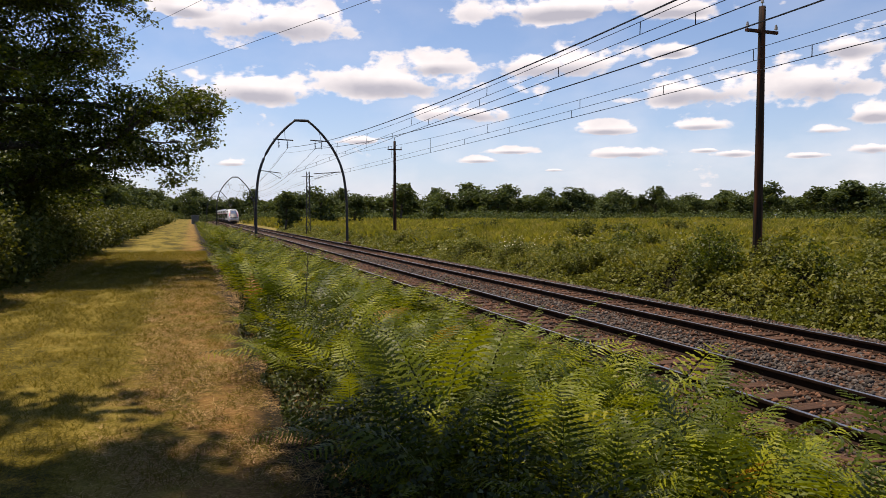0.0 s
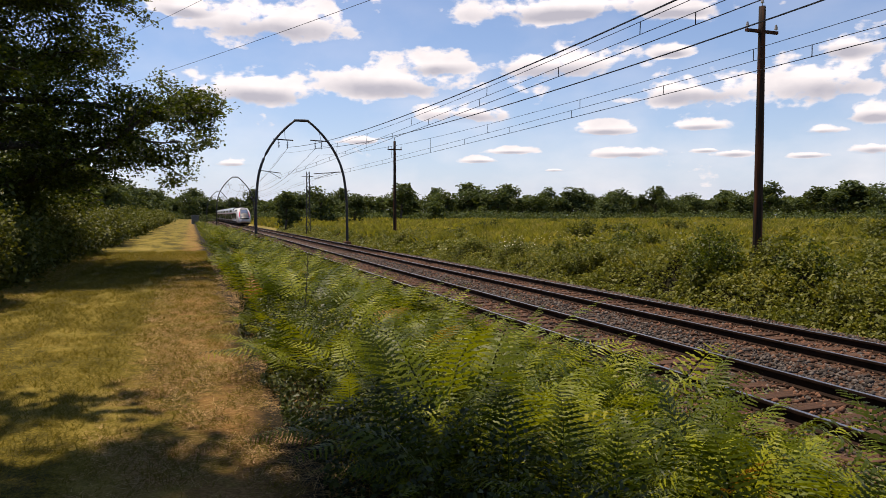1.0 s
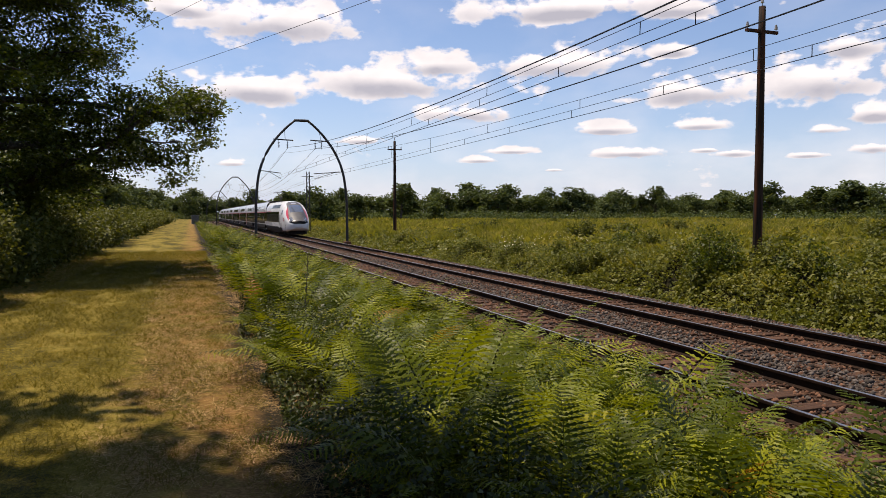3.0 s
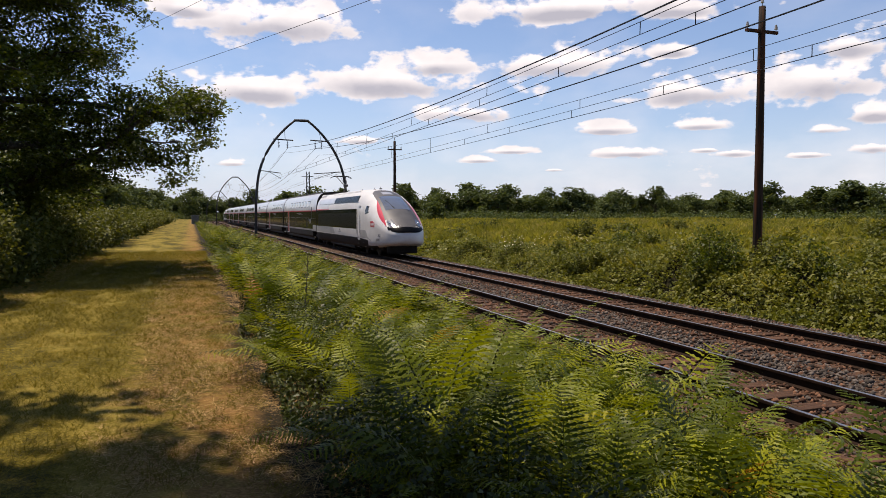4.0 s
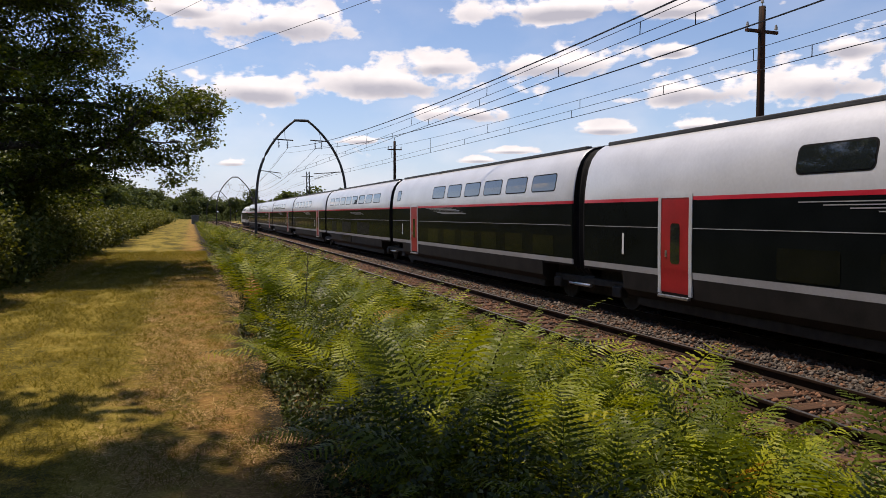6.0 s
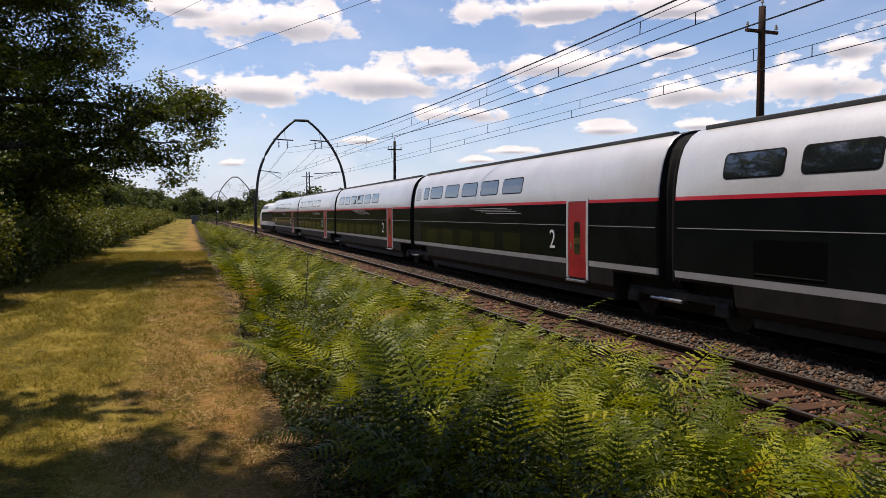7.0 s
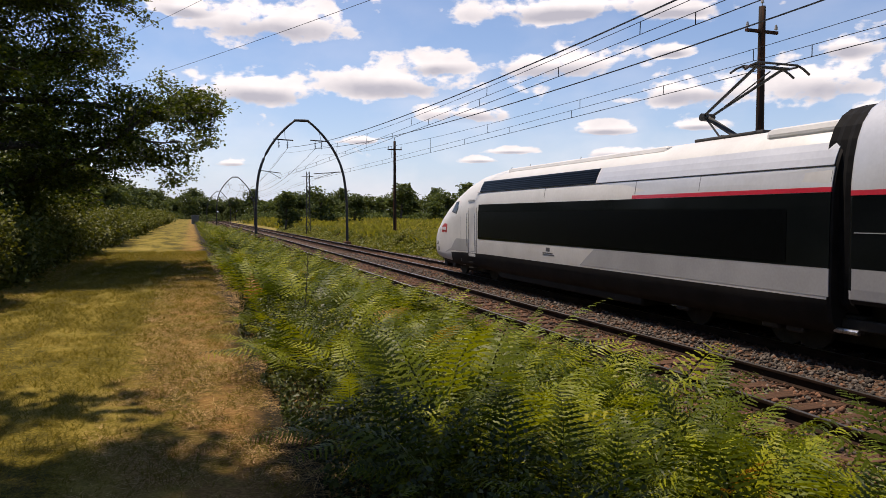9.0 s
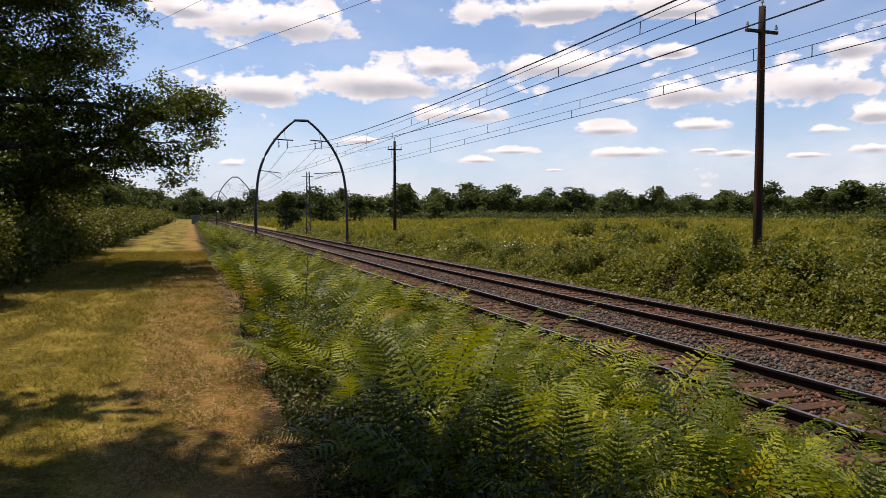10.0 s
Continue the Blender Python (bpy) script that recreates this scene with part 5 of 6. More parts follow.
def build_woods():
    kinds = [wood_tree(21, 10, 3.6), wood_tree(22, 9, 4.4), wood_tree(23, 11, 3.4, 1.2), wood_tree(24, 8.5, 4.0), wood_tree(25, 10.5, 4.6)]
    rnd = random.Random(4)
    used = [False] * len(kinds)

    def put(x, y, scale, k=None):
        k = rnd.randrange(len(kinds)) if k is None else k
        m = pose(x, y, ground_z(x, y), 0, 0, rnd.uniform(0, 360))
        s = scale * rnd.uniform(0.92, 1.08)
        if used[k]:
            ob = copy_thing(kinds[k], m)
        else:
            ob, used[k] = kinds[k], True
            ob.matrix_basis = m
        ob.scale = (s * rnd.uniform(1.0, 1.6), s * rnd.uniform(1.0, 1.6), s)

    for b in np.arange(-14, 58, 1.02):                        # the edge of the wood
        d = 232 + 26 * math.sin(b * 0.21) + rnd.uniform(-14, 14)
        tall = 0.94 + 0.12 * math.sin(b * 0.9) + 0.10 * math.sin(b * 2.3 + 1) + rnd.uniform(-0.12, 0.16)
        if b < 4:
            d, tall = d + 90, tall * 1.12
        put(*polar(b, d), tall * 0.97)
    for b in np.arange(-14, 58, 0.95):                         # a second row behind
        put(*polar(b + rnd.uniform(-0.4, 0.4), 285 + rnd.uniform(-12, 20)), 1.08 + 0.16 * math.sin(b * 1.7))
    for x, y, s, k in ((14.6, 118, 0.62, 2), (16.4, 131, 0.72, 0), (24.5, 142, 0.80, 4), (33, 150, 0.75, 0), (48.5, 168, 1.05, 2), (60.0, 176, 0.80, 3), (21.0, 152, 0.8, 0),
                       (79, 198, 1.12, 2), (121, 188, 1.1, 4), (155, 170, 1.05, 1), (196, 165, 1.05, 2)):
        put(x, y, s, k)
    for i in range(17):                                       # behind the hedge on the left
        put(-9 - 3.0 * rnd.random(), 46 + 11 * i, rnd.uniform(0.62, 0.9))
    for i in range(24):                                       # unseen wood behind the eye, added to darken the train's reflections
        put(-14.5 - 4.0 * rnd.random(), -70 + 4.8 * i, rnd.uniform(0.75, 1.0))
    # the body of the wood behind its edge
    rng = np.random.default_rng(18)
    n = 11000
    b, d = rng.uniform(-16, 60, n), rng.uniform(298, 312, n)
    top = np.array([8.3 + 2.2 * noise.noise((q * 0.5, 0, 1)) + 1.6 * noise.noise((q * 1.7, 0, 2)) for q in b])
    cs = np.stack([d * np.sin(np.radians(b)), d * np.cos(np.radians(b)), top * rng.random(n) ** 0.6 + 0.2], -1)
    pts, faces = leaf_cloud(cs, rng.uniform(0.9, 2.0, n), rng, LEAF4, 0.3)
    tagged(new("far_wood", raw_mesh("far_wood", pts, faces, [M_WOOD])), "distant dark wood beyond the meadow", "woods", kind="stuff")
    # scrub at the foot of the wood
    rng = np.random.default_rng(8)
    cs = []
    for b in np.arange(-14, 58, 0.24):
        x, y = polar(b, 206 + 22 * math.sin(b * 0.21) + rng.uniform(-10, 8) + (80 if b < 4 else 0))
        r = rng.uniform(1.4, 3.2)
        d = rng.normal(size=(110, 3))
        d /= np.linalg.norm(d, axis=1, keepdims=True)
        cs.append(np.array((x, y, 1.2)) + d * r * np.array((1.7, 1.7, 0.9)) * rng.uniform(0.5, 1.1, (110, 1)))
    cs = np.concatenate(cs)
    pts, faces = leaf_cloud(cs, rng.uniform(0.4, 0.8, len(cs)), rng, LEAF4, 0.3)
    tagged(new("scrub", raw_mesh("scrub", pts, faces, [M_WOOD])), "dark scrub along the foot of the wood", "scrub", kind="stuff")


def bush(name, at, size, n, leaf, mat, seed, label, category="bush", core=True, group=""):
    """A rounded bush: stems and many small leaves, with an uneven outline."""
    rng = np.random.default_rng(seed)
    sx, sy, sz = size
    g = empty(name, pose(*at))
    tagged(g, label, category, group=group)
    bm = bmesh.new()
    cs = []
    per = max(6, int(n / 260))
    for i in range(per):
        a, r = rng.random() * 6.283, math.sqrt(rng.random()) * 0.8
        tip = np.array((sx * r * math.cos(a), sy * r * math.sin(a), sz * (0.95 - 0.55 * r * r) * rng.uniform(0.75, 1.08)))
        low = np.array((tip[0] * 0.3, tip[1] * 0.3, -0.1))
        tube(bm, [low, low * 0.4 + tip * 0.6 + rng.normal(size=3) * 0.05, tip], [0.025, 0.015, 0.006], 4, False)
        m = n // per
        u = rng.random((m, 1)) ** 0.6
        cs.append(low * (1 - u) + tip * u + rng.normal(size=(m, 3)) * np.array((sx, sy, sz)) * 0.13)
    part("branchwork", bm, M_BARK, g)
    cs = np.concatenate(cs)
    cs[:, 2] = np.maximum(cs[:, 2], 0.03)
    pts, faces = leaf_cloud(cs, leaf * rng.uniform(0.6, 1.4, len(cs)), rng, LEAF4, 0.25)
    link_mesh("leaves", raw_mesh("leaves", pts, faces, [mat]), None, g)
    return g


def build_hedges():
    rnd = random.Random(9)
    bush("broom_bush", (-4.15, 15.2, PATH_Z), (1.35, 1.7, 2.0), 12000, 0.085, M_BUSH, 31, "tall grey-green broom bush beside the path", group="hedge beside the path")
    bush("broom_bush", (-5.2, 12.4, PATH_Z), (1.5, 1.8, 1.9), 5000, 0.085, M_BUSH, 32, "tall grey-green broom bush beside the path", group="hedge beside the path")
    y = 18.6
    i = 0
    while y < 190:
        w = rnd.uniform(1.4, 2.2) * (1 + y / 200)
        h = rnd.uniform(1.7, 2.5)
        n = int(9000 / (1 + (y / 40) ** 1.6))
        bush("hedge_bush", (-3.0 - rnd.uniform(0, 0.3) - w * 0.85, y, PATH_Z), (w, w, h), max(n, 900), 0.075 * (1 + y / 45), M_BUSH, 40 + i,
             "dense dark green hedge bush along the path", group="hedge beside the path")
        y += w * 1.25
        i += 1
    for i in range(9):        # a darker row behind, under the oaks
        bush("hedge_bush", (-6.0 - rnd.uniform(0, 1.2), 19.5 + 3.2 * i, PATH_Z), (2.4, 2.2, rnd.uniform(3.0, 4.2)), 7000, 0.13, M_OAK, 80 + i,
             "tall dark thicket bush under the oak trees", group="thicket under the oaks")


def frond_mesh(seed, pairs, teeth):
    """One bracken frond, a single connected piece: a bare stalk that rises and arches over +y, then a tapering blade of toothed pinnae."""
    rng = np.random.default_rng(seed)
    rise, over, twist = rng.uniform(0.95, 1.2), rng.uniform(0.40, 0.80), rng.uniform(-1.1, 1.1)
    bare = rng.uniform(0.36, 0.50)
    wide = rng.uniform(0.16, 0.215)

    def spine(t):
        return np.array((0.05 * math.sin(3 * t + seed), over * t ** 2.2, rise * (t - 0.20 * t ** 3.6)))
    ts = [0.0, bare * 0.5]
    for i in range(pairs):
        u = bare + (0.985 - bare) * (i / pairs) ** 0.9
        ts += [u, u + 0.10 / pairs]
    ts.append(1.0)
    pts, faces, rail = [], [], []
    for t in ts:
        p = spine(t)
        fwd = spine(min(1, t + 0.02)) - spine(max(0, t - 0.02))
        fwd = fwd / np.linalg.norm(fwd)
        side = np.array((math.cos(twist * t), math.sin(twist * t), 0))
        up = np.cross(side, fwd)
        up /= np.linalg.norm(up)
        r = 0.006 * (1.1 - t)
        rail.append((len(pts), p, fwd, side, up))
        pts += [p - side * r, p + side * r]
    for a, b in zip(rail, rail[1:]):
        faces.append((a[0], a[0] + 1, b[0] + 1, b[0]))
    gap = rise * (1 - bare) / pairs
    for i in range(pairs):
        a, b = rail[2 + 2 * i], rail[3 + 2 * i]
        u = (i / pairs) ** 0.9
        reach = wide * (1 - u) ** 0.8 * (0.82 + 0.18 * min(1, u * 6)) * rng.uniform(0.86, 1.12) + 0.015
        for e in (0, 1):
            s = 2 * e - 1
            out = a[3] * s * 0.9 + a[2] * rng.uniform(0.28, 0.48) + a[4] * rng.uniform(-0.12, 0.14)
            out /= np.linalg.norm(out)
            across = np.cross(a[4], out)
            across /= np.linalg.norm(across)
            if np.dot(across, a[2]) < 0:
                across = -across
            lo, hi = a[0] + e, b[0] + e
            droop = rng.uniform(0.10, 0.42)
            for k in range(1, teeth * 2 + 1):
                v = k / (teeth * 2)
                c = (a[1] + b[1]) / 2 + out * reach * v - a[4] * droop * reach * v * v
                w = min(0.29 * gap + 0.001, 0.115 * reach) * (1 - v) ** 0.6 * (1.15 if k % 2 else 0.36) + 0.0012
                q = len(pts)
                shift = out * (0.5 * reach / teeth / 2 if k % 2 else 0)
                pts += [c - across * w + shift, c + across * w + shift]
                faces.append((lo, q, q + 1, hi))
                lo, hi = q, q + 1
    return np.array(pts), np.array(faces)


FERN_EDGE = 0.82


def fern_ok(x, y):
    return FERN_EDGE + 0.22 * noise.noise((0.0, y * 0.8, 4)) < x < 5.0 + 0.35 * noise.noise((0.0, y * 0.5, 9))


def fern_size(x, y):
    """How tall the ferns stand: mounds and hollows along the bank."""
    return 1.06 + 0.40 * noise.noise((x * 0.75, y * 0.62, 3)) + 0.22 * noise.noise((x * 1.9, y * 1.7, 8))


def build_ferns():
    rng = np.random.default_rng(12)
    rnd = random.Random(12)

    def plant(meshes, n, first):
        g = empty("fern_plant")
        tagged(g, "bright green bracken fern with arching feathery fronds", "fern", group="ferns on the bank")
        for i in range(n):
            f = new("frond", meshes[(first + i) % len(meshes)])
            f.parent = g
            s = rnd.uniform(0.52, 1.0)
            f.matrix_basis = pose(rnd.uniform(-0.11, 0.11), rnd.uniform(-0.11, 0.11), 0, rnd.uniform(-40, 2), rnd.uniform(-20, 20), 360 / n * i + rnd.uniform(-28, 28)) @ Matrix.Diagonal((s * 1.05, s, s, 1))
        return g
    near_fronds = [raw_mesh("frond", *frond_mesh(100 + i, 16, 4), [M_FERN]) for i in range(9)]
    far_fronds = [raw_mesh("frond", *frond_mesh(140 + i, 13, 3), [M_FERN]) for i in range(8)]
    kinds = {True: [plant(near_fronds, 10, 2 * v) for v in range(6)], False: [plant(far_fronds, 9, 2 * v) for v in range(5)]}
    placed = {True: 0, False: 0}
    spots = []
    for iy in range(28):
        for ix in range(12):
            x = 1.0 + 0.35 * ix + rnd.uniform(-0.16, 0.16)
            y = 1.2 + 0.35 * iy + rnd.uniform(-0.17, 0.17)
            if fern_ok(x, y) and x * x + y * y > 4.2 and not (y < 7 and x < 1.1) and not (y < 3.2 and x < 1.7):
                spots.append((x, y))
    for x, y in spots[:300]:
        m = pose(x, y, ground_z(x, y) - 0.04, rnd.uniform(-8, 8), rnd.uniform(-8, 8), rnd.uniform(0, 360))
        s = rnd.uniform(0.82, 1.10) * (1.0 + 0.22 * max(0, x - 2.6)) * fern_size(x, y) * min(1.0, 0.45 + 0.36 * x)
        near = y < 6.2
        stock = kinds[near]
        if placed[near] < len(stock):
            ob = stock[placed[near]]
            ob.matrix_basis = m
        else:
            ob = copy_thing(stock[rnd.randrange(len(stock))], m)
        ob.scale = (s, s, s)
        placed[near] += 1
    # farther along the bank, and behind
    middle, coarse = [frond_mesh(300 + i, 10, 2) for i in range(7)], [frond_mesh(200 + i, 7, 1) for i in range(7)]
    for n, y0, y1, stock, grow in ((2500, 10.6, 24.0, middle, 1.05), (4300, 24.0, 110.0, coarse, 1.2), (1500, -16.0, 1.2, coarse, 1.05)):
        P, F, off = [], [], 0
        for i in range(n):
            y = y0 + (y1 - y0) * rng.random() ** (1.0 if y0 < 20 else 1.6)
            x = rng.uniform(0.7, 4.9)
            if not fern_ok(x, y) or x * x + y * y < 4.0:
                continue
            p, f = stock[rng.integers(7)]
            a, s = rng.random() * 6.283, rng.uniform(0.6, 1.05) * grow * fern_size(x, y) * (1.0 + 0.16 * max(0, x - 2.6))
            if y > 24:
                s *= 0.9
            q = p.copy()
            q[:, 2] += q[:, 1] * rng.uniform(-0.45, 0.15)
            c, d = math.cos(a), math.sin(a)
            P.append(np.stack([(q[:, 0] * c - q[:, 1] * d) * s + x, (q[:, 0] * d + q[:, 1] * c) * s + y, q[:, 2] * s * 0.95 + ground_z(x, y) - 0.04], -1))
            F.append(f + off)
            off += len(p)
        ob = new("fern_bank", raw_mesh("fern_bank", np.concatenate(P), np.concatenate(F), [M_FERN]))
        tagged(ob, "bank of green bracken ferns beside the railway", "ferns", kind="stuff")


def bramble_top(x, y):
    """Height of the bramble thicket beyond the tracks."""
    u = max(0.0, min(1.0, (x - 13.9 - 0.35 * noise.noise((y * 0.45, 0, 7))) / 1.9))
    back = max(0.0, min(1.0, (19 - x) / 4))
    h = (0.86 + 1.0 * noise.noise((x * 0.45, y * 0.33, 2)) + 0.42 * noise.noise((x * 1.1, y * 1.1, 6)) + 0.2 * noise.noise((x * 2.6, y * 2.6, 3)))
    h *= 0.75 + 0.6 * max(0, 1 - abs(y - 15) / 18)
    return ground_z(x, y) + max(0.04, h) * math.sin(u * math.pi / 2) * (0.55 + 0.45 * back)


def build_brambles():
    rng = np.random.default_rng(14)
    for n, y0, y1, x1, leaf in ((125000, 2.0, 40.0, 18.5, 0.10), (45000, 40.0, 125.0, 18.0, 0.17)):
        # sheet below the leaves, near black to paint the shade of the gaps
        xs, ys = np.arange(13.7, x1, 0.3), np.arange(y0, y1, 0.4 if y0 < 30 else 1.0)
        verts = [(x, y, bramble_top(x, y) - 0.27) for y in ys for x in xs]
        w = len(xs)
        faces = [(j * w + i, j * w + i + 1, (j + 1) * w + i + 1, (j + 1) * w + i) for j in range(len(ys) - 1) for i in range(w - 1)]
        cs = np.empty((n, 3))
        y = y0 + (y1 - y0) * rng.random(n) ** 1.35
        x = 13.7 + (x1 - 13.9) * rng.random(n) ** 1.25
        for i in range(n):
            cs[i] = x[i], y[i], bramble_top(x[i], y[i]) + 0.02
        cover = np.array([noise.noise((p * 1.5, q * 1.5, 4)) + 0.6 * noise.noise((p * 3.7, q * 3.7, 9)) for p, q in zip(x, y)])
        cs[:, 2] += 0.16 * cover
        cs += rng.normal(size=(n, 3)) * np.array((0.09, 0.09, 0.11))
        cs = cs[cover > -0.42 + 0.35 * rng.random(n)]
        n = len(cs)
        pts, fc = leaf_cloud(cs, leaf * rng.uniform(0.6, 1.5, n), rng, LEAF4, 0.45)
        k = len(pts)
        ob = new("bramble_thicket", raw_mesh("bramble_thicket", np.concatenate([pts, verts]), np.concatenate([fc, np.array(faces) + k]), [M_BRAMBLE, M_GAPSHADE], np.repeat((0, 1), (len(fc), len(faces)))))
        tagged(ob, "low thicket of green bramble leaves beyond the tracks", "brambles", kind="stuff")


def build_meadow():
    rng = np.random.default_rng(15)
    n = 105000
    b = np.radians(rng.uniform(2, 57, n))
    d = 18 * np.exp(rng.random(n) ** 0.9 * math.log(235 / 18))
    x, y = d * np.sin(b), d * np.cos(b)
    keep = x > 15.5
    x, y, d = x[keep], y[keep], d[keep]
    n = len(x)
    z = np.array([ground_z(a, 0) for a in x])
    lump = np.array([noise.noise((a * 0.11, c * 0.07, 1)) for a, c in zip(x, y)])
    h = (0.60 + 0.62 * lump + 0.3 * rng.random(n)) * (1 + d / 320)
    h = np.maximum(h, 0.25)
    wid = 0.018 + 0.0021 * d
    a = rng.random(n) * 6.283
    lean = rng.normal(size=(n, 2)) * 0.42
    base = np.stack([x, y, z - 0.05], -1)
    side = np.stack([np.cos(a), np.sin(a), np.zeros(n)], -1) * wid[:, None]
    tip = base + np.stack([lean[:, 0] * h, lean[:, 1] * h, h], -1)
    mid = base * 0.45 + tip * 0.55 + np.stack([-lean[:, 0] * h * 0.2, -lean[:, 1] * h * 0.2, 0 * h], -1)
    pts = np.stack([base - side * 0.6, base + side * 0.6, mid + side, tip, mid - side], 1).reshape(-1, 3)
    faces = np.arange(5)[None] + 5 * np.arange(n)[:, None]
    ob = new("meadow_grass", raw_mesh("meadow_grass", pts, faces, [M_MEADOW]))
    tagged(ob, "tall yellow-green meadow grass beyond the railway", "grass", kind="stuff")
    # white flowers in the grass
    m = 1500
    b, d = np.radians(rng.uniform(24, 42, m)), rng.uniform(28, 60, m)
    cs = np.stack([d * np.sin(b), d * np.cos(b), 0.95 + 0.25 * rng.random(m)], -1)
    sel = np.array([noise.noise((c[0] * 0.16, c[1] * 0.12, 8)) > 0.12 for c in cs])
    pts, faces = leaf_cloud(cs[sel], rng.uniform(0.04, 0.075, sel.sum()), rng, LEAF6, 1.0)
    tagged(new("meadow_flowers", raw_mesh("meadow_flowers", pts, faces, [M_FLOWER])), "small white flower heads among the meadow grass", "flowers", kind="stuff")
    rnd = random.Random(77)
    model = [bush("meadow_shrub", (45 + 9 * i, 80 - 11 * i, 0.1), (1.5, 1.5, 1.15 + 0.2 * i), 1500, 0.17, M_BUSH if i else M_BRAMBLE, 150 + i, "small green shrub standing in the meadow", "shrub", group="shrubs in the meadow") for i in range(2)]
    tuft = bush("meadow_tussock", (38, 60, 0.1), (1.6, 1.6, 0.95), 1300, 0.15, M_TUSSOCK, 170, "rounded yellow-green tussock of tall grass and weeds", "tussock", group="tussocks in the meadow")
    for i in range(64):
        px, py = polar(rnd.uniform(11, 55), 25 * math.exp(rnd.random() * 1.9))
        if px > 18.5:
            ob = copy_thing(tuft, pose(px, py, ground_z(px, py), 0, 0, rnd.uniform(0, 360)))
            k = rnd.uniform(0.7, 1.5)
            ob.scale = (k * rnd.uniform(1.0, 2.2), k * rnd.uniform(1.0, 1.6), k * rnd.uniform(0.8, 1.15))
    heap = [bush("bramble_bush", (15.0, 18.0 + 7 * i, -0.3), (1.1, 1.3, 1.2 + 0.15 * i), 2400, 0.105, M_BRAMBLE, 160 + i, "arching green bramble bush at the edge of the track bed", "bramble", group="brambles along the track") for i in range(3)]
    for i in range(30):
        px, py = rnd.uniform(15.0, 18.4), 6 + 52 * rnd.random() ** 1.3
        ob = copy_thing(heap[i % 3], pose(px, py, ground_z(px, py) - 0.05, 0, 0, rnd.uniform(0, 360)))
        k = rnd.uniform(0.7, 1.15) * (0.8 + 0.1 * min(3, px - 14.4))
        ob.scale = (k * rnd.uniform(0.9, 1.4), k * rnd.uniform(0.9, 1.6), k)
    for i in range(46):
        d, q = 26 * math.exp(rnd.random() * 2.0), rnd.uniform(12, 54)
        px, py = polar(q, d)
        if px > 19:
            ob = copy_thing(model[i % 2], pose(px, py, ground_z(px, py), 0, 0, rnd.uniform(0, 360)))
            k = rnd.uniform(0.6, 1.35)
            ob.scale = (k * rnd.uniform(0.9, 1.7), k, k * rnd.uniform(0.75, 1.05))
    for px, py, w, h in ((15.4, 18.2, 1.25, 2.05), (16.3, 15.2, 1.2, 1.6), (20.3, 30.2, 1.1, 1.5)):
        bush("bramble_bush", (px, py, ground_z(px, py) - 0.05), (w, w, h), 6500, 0.085, M_OAK, int(px * 10), "tall dark green bramble bush at the edge of the track bed", "bramble", group="brambles along the track")
    spots = ((24.3, 40.5, 1.5, 1.9), (20.8, 29.0, 1.2, 1.4), (17.4, 20.8, 1.3, 2.0), (41, 33, 1.5, 2.0), (34, 52, 1.4, 1.5), (57, 75, 2.0, 2.0), (30, 70, 1.7, 1.9), (70, 60, 2.2, 2.2), (52, 47, 1.6, 1.7),
             (16.6, 17.0, 1.0, 1.55), (19.5, 15.6, 1.2, 1.6))
    for i, (px, py, w, h) in enumerate(spots):
        bush("meadow_shrub", (px, py, ground_z(px, py)), (w, w, h), 4200 if py < 35 else 2200, 0.09 * (1 + py / 70), M_BRAMBLE if i % 3 else M_BUSH, 120 + i, "small green shrub standing in the meadow", "shrub", group="shrubs in the meadow")


def build_path_grass():
    rng = np.random.default_rng(16)

    def blades(name, n, x0, x1, y0, y1, power, height, width, mat, label, lying=0.25):
        y = y0 + (y1 - y0) * rng.random(n) ** power
        x = rng.uniform(x0, x1, n)
        tuft = np.array([noise.noise((p * 2.6, q * 1.9, 2)) + 0.6 * noise.noise((p * 7, q * 6, 5)) for p, q in zip(x, y)])
        keep = tuft > -0.55 + 0.5 * rng.random(n)
        x, y, tuft = x[keep], y[keep], tuft[keep]
        n = len(x)
        h = height * rng.uniform(0.5, 1.5, n) * (1 + y * 0.02) * (1 + 0.9 * np.maximum(tuft, -0.5))
        w = width * (0.7 + 0.12 * np.maximum(y, 1.0))
        a = rng.random(n) * 6.283
        lean = rng.normal(size=(n, 2)) * (0.5 + 2.5 * lying)
        base = np.stack([x, y, np.full(n, PATH_Z)], -1)
        side = np.stack([np.cos(a), np.sin(a), 0 * a], -1) * w[:, None]
        tip = base + np.stack([lean[:, 0] * h, lean[:, 1] * h, h * (1 - lying) + 0.01], -1)
        pts = np.stack([base - side, base + side, tip], 1).reshape(-1, 3)
        faces = np.arange(3)[None] + 3 * np.arange(n)[:, None]
        tagged(new(name, raw_mesh(name, pts, faces, [mat])), label, "grass", kind="stuff")

    blades("path_grass", 150000, -4.4, 0.6, 2.0, 34.0, 1.8, 0.040, 0.0022, M_GRASS, "short mown yellow-green grass of the path")
    blades("path_grass", 22000, -4.4, 0.6, -7.0, 2.0, 1.0, 0.040, 0.0022, M_GRASS, "short mown yellow-green grass of the path")
    blades("dry_straw", 52000, -0.7, 1.0, 2.0, 26.0, 1.8, 0.036, 0.0024, M_STRAW, "dry straw scattered along the path's edge", 0.85)
    blades("dry_straw", 9000, -4.6, -3.0, 6.0, 30.0, 1.2, 0.05, 0.003, M_STRAW, "dry straw scattered along the path's edge", 0.6)


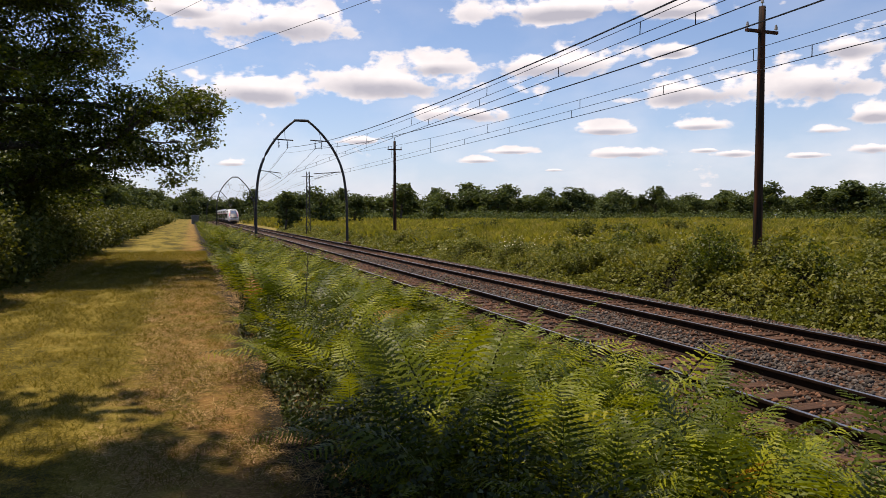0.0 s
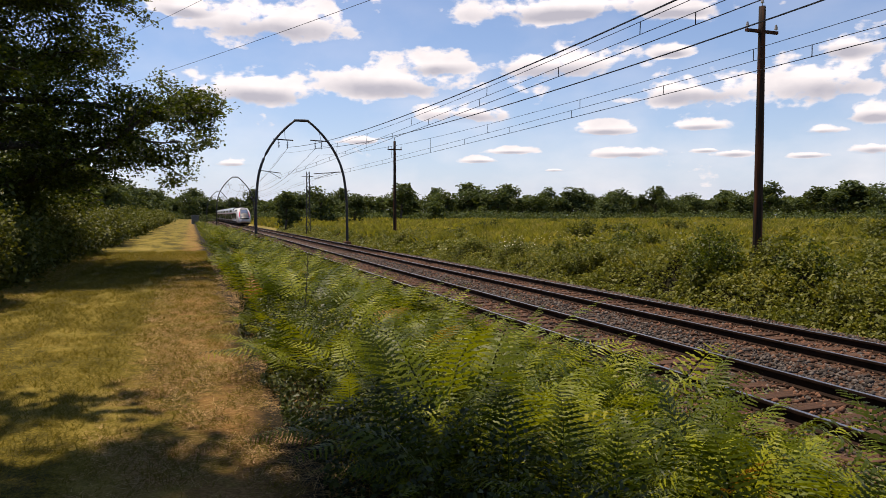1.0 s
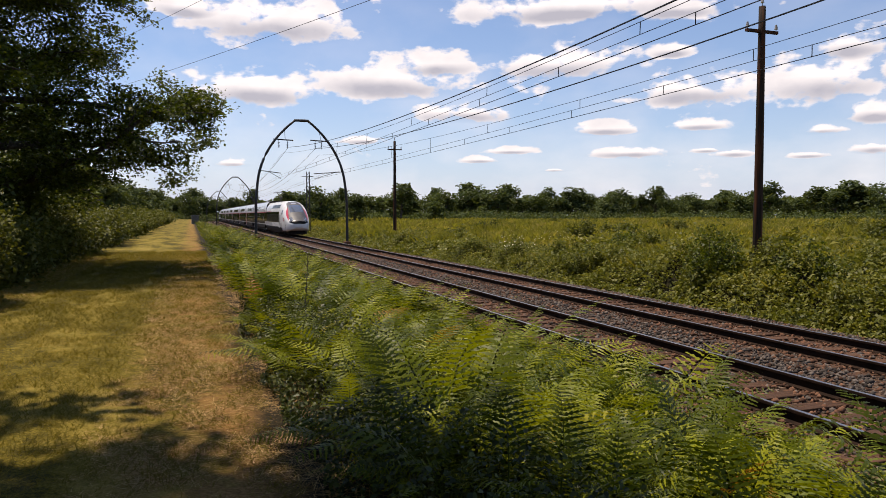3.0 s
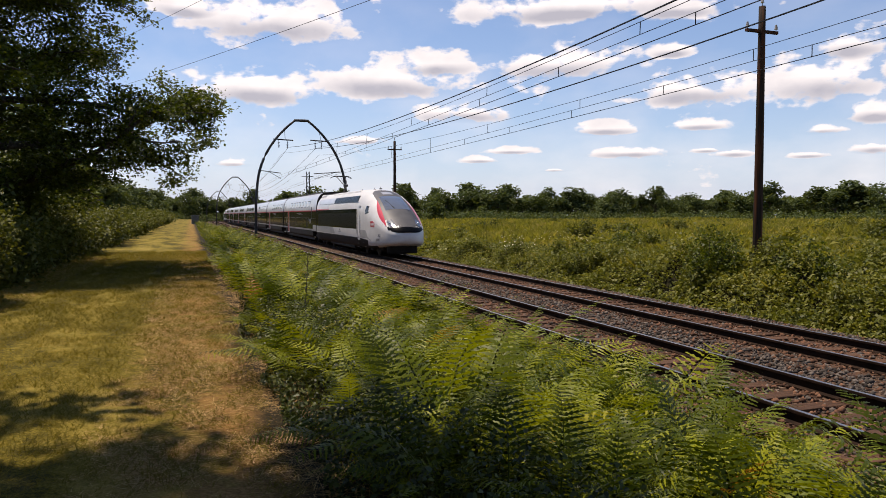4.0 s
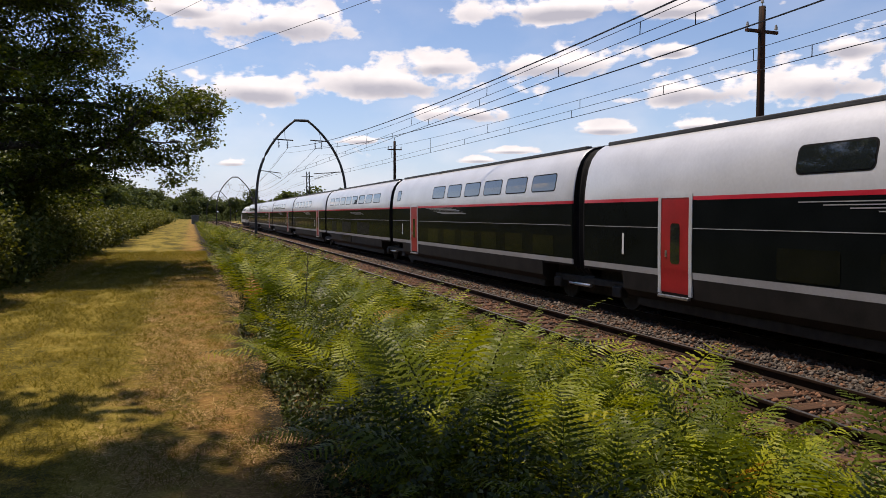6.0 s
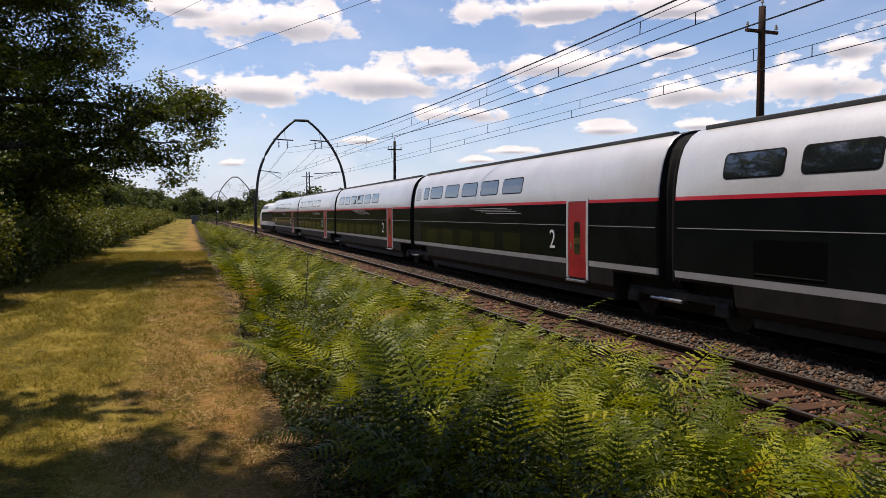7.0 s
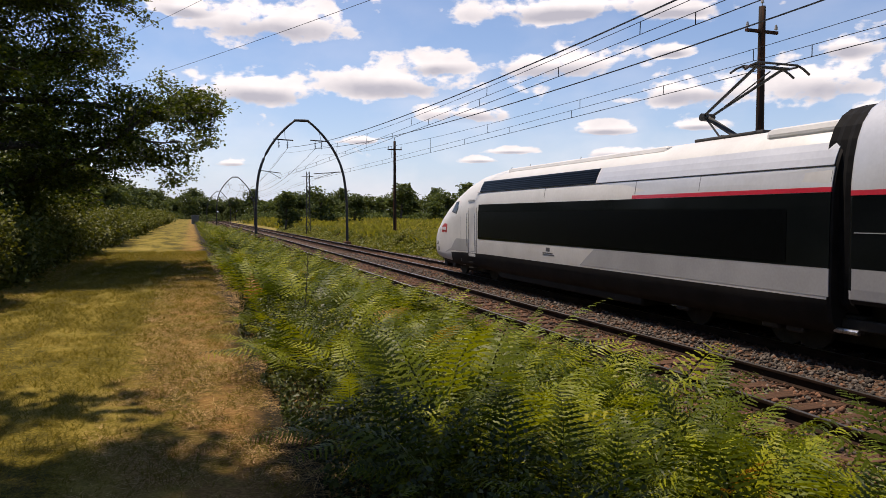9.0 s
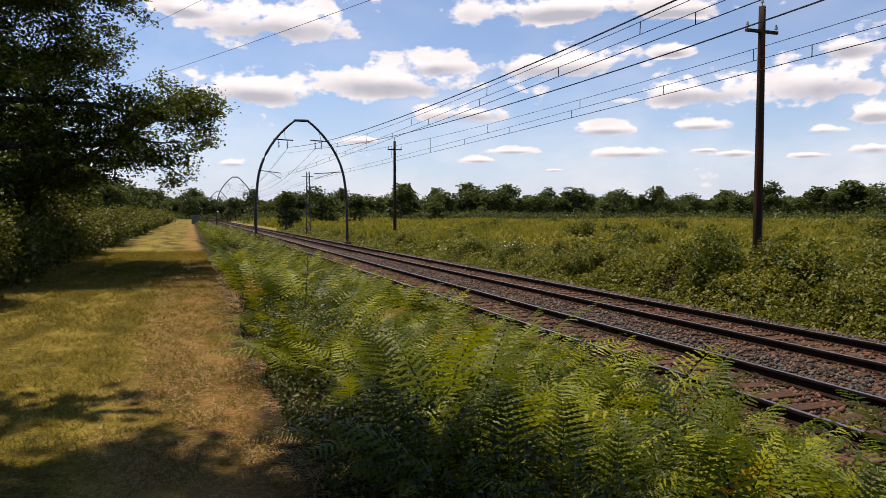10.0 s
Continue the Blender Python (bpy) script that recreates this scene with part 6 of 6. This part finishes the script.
def build_undergrowth():
    """Broad leaves along the near edge of the fern bank, with the shade there put into darker greens."""
    rng = np.random.default_rng(19)
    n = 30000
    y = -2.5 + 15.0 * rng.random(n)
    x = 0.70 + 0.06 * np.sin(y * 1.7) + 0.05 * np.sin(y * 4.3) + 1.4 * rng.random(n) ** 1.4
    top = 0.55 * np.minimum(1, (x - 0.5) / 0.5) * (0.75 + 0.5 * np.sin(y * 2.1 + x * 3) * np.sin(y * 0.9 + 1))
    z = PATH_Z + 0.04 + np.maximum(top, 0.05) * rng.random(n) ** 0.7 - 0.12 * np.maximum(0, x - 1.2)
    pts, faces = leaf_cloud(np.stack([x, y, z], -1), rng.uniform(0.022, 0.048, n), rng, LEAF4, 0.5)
    tagged(new("bank_undergrowth", raw_mesh("bank_undergrowth", pts, faces, [M_SHADELEAF])), "low bramble leaves along the edge of the fern bank", "undergrowth", kind="stuff")


def build_dry_stalk():
    """A dead dark flower stalk that stands among the ferns."""
    rng = np.random.default_rng(44)
    bm = bmesh.new()
    pts = limb_points((0, 0, 0), (0.05, 0, 1), 1.25, 8, rng, 0.04, 0.05)
    tube(bm, pts, [0.008 - 0.0006 * i for i in range(9)], 5)
    for i in range(3, 8):
        for k in (-1, 1):
            a = rng.random() * 6.28
            tube(bm, [pts[i], pts[i] + np.array((math.cos(a) * 0.05, math.sin(a) * 0.05, 0.07))], [0.005, 0.003], 4)
    ob = part("dry_stalk", bm, M_BARK)
    ob.matrix_basis = pose(1.22, 8.6, ground_z(1.22, 8.6))
    tagged(ob, "thin dark dead stalk standing among the ferns", "dead stalk")


build_dry_stalk()
build_undergrowth()
build_oaks()
build_woods()
build_hedges()
build_brambles()
build_meadow()
build_path_grass()
build_ferns()


# ---------------------------------------------------------------- what moves
def motions():
    """The train runs along the far track at an even speed."""
    for thing, behind, turned in TRAIN:
        rows = []
        for i in range(41):
            t = 0.25 * i
            rows.append((t, pose(TRACKS[1], NOSE_AT - SPEED * t + behind, 0, 0, 0, 180 if turned else 0)))
        walk(thing, rows)


motions()
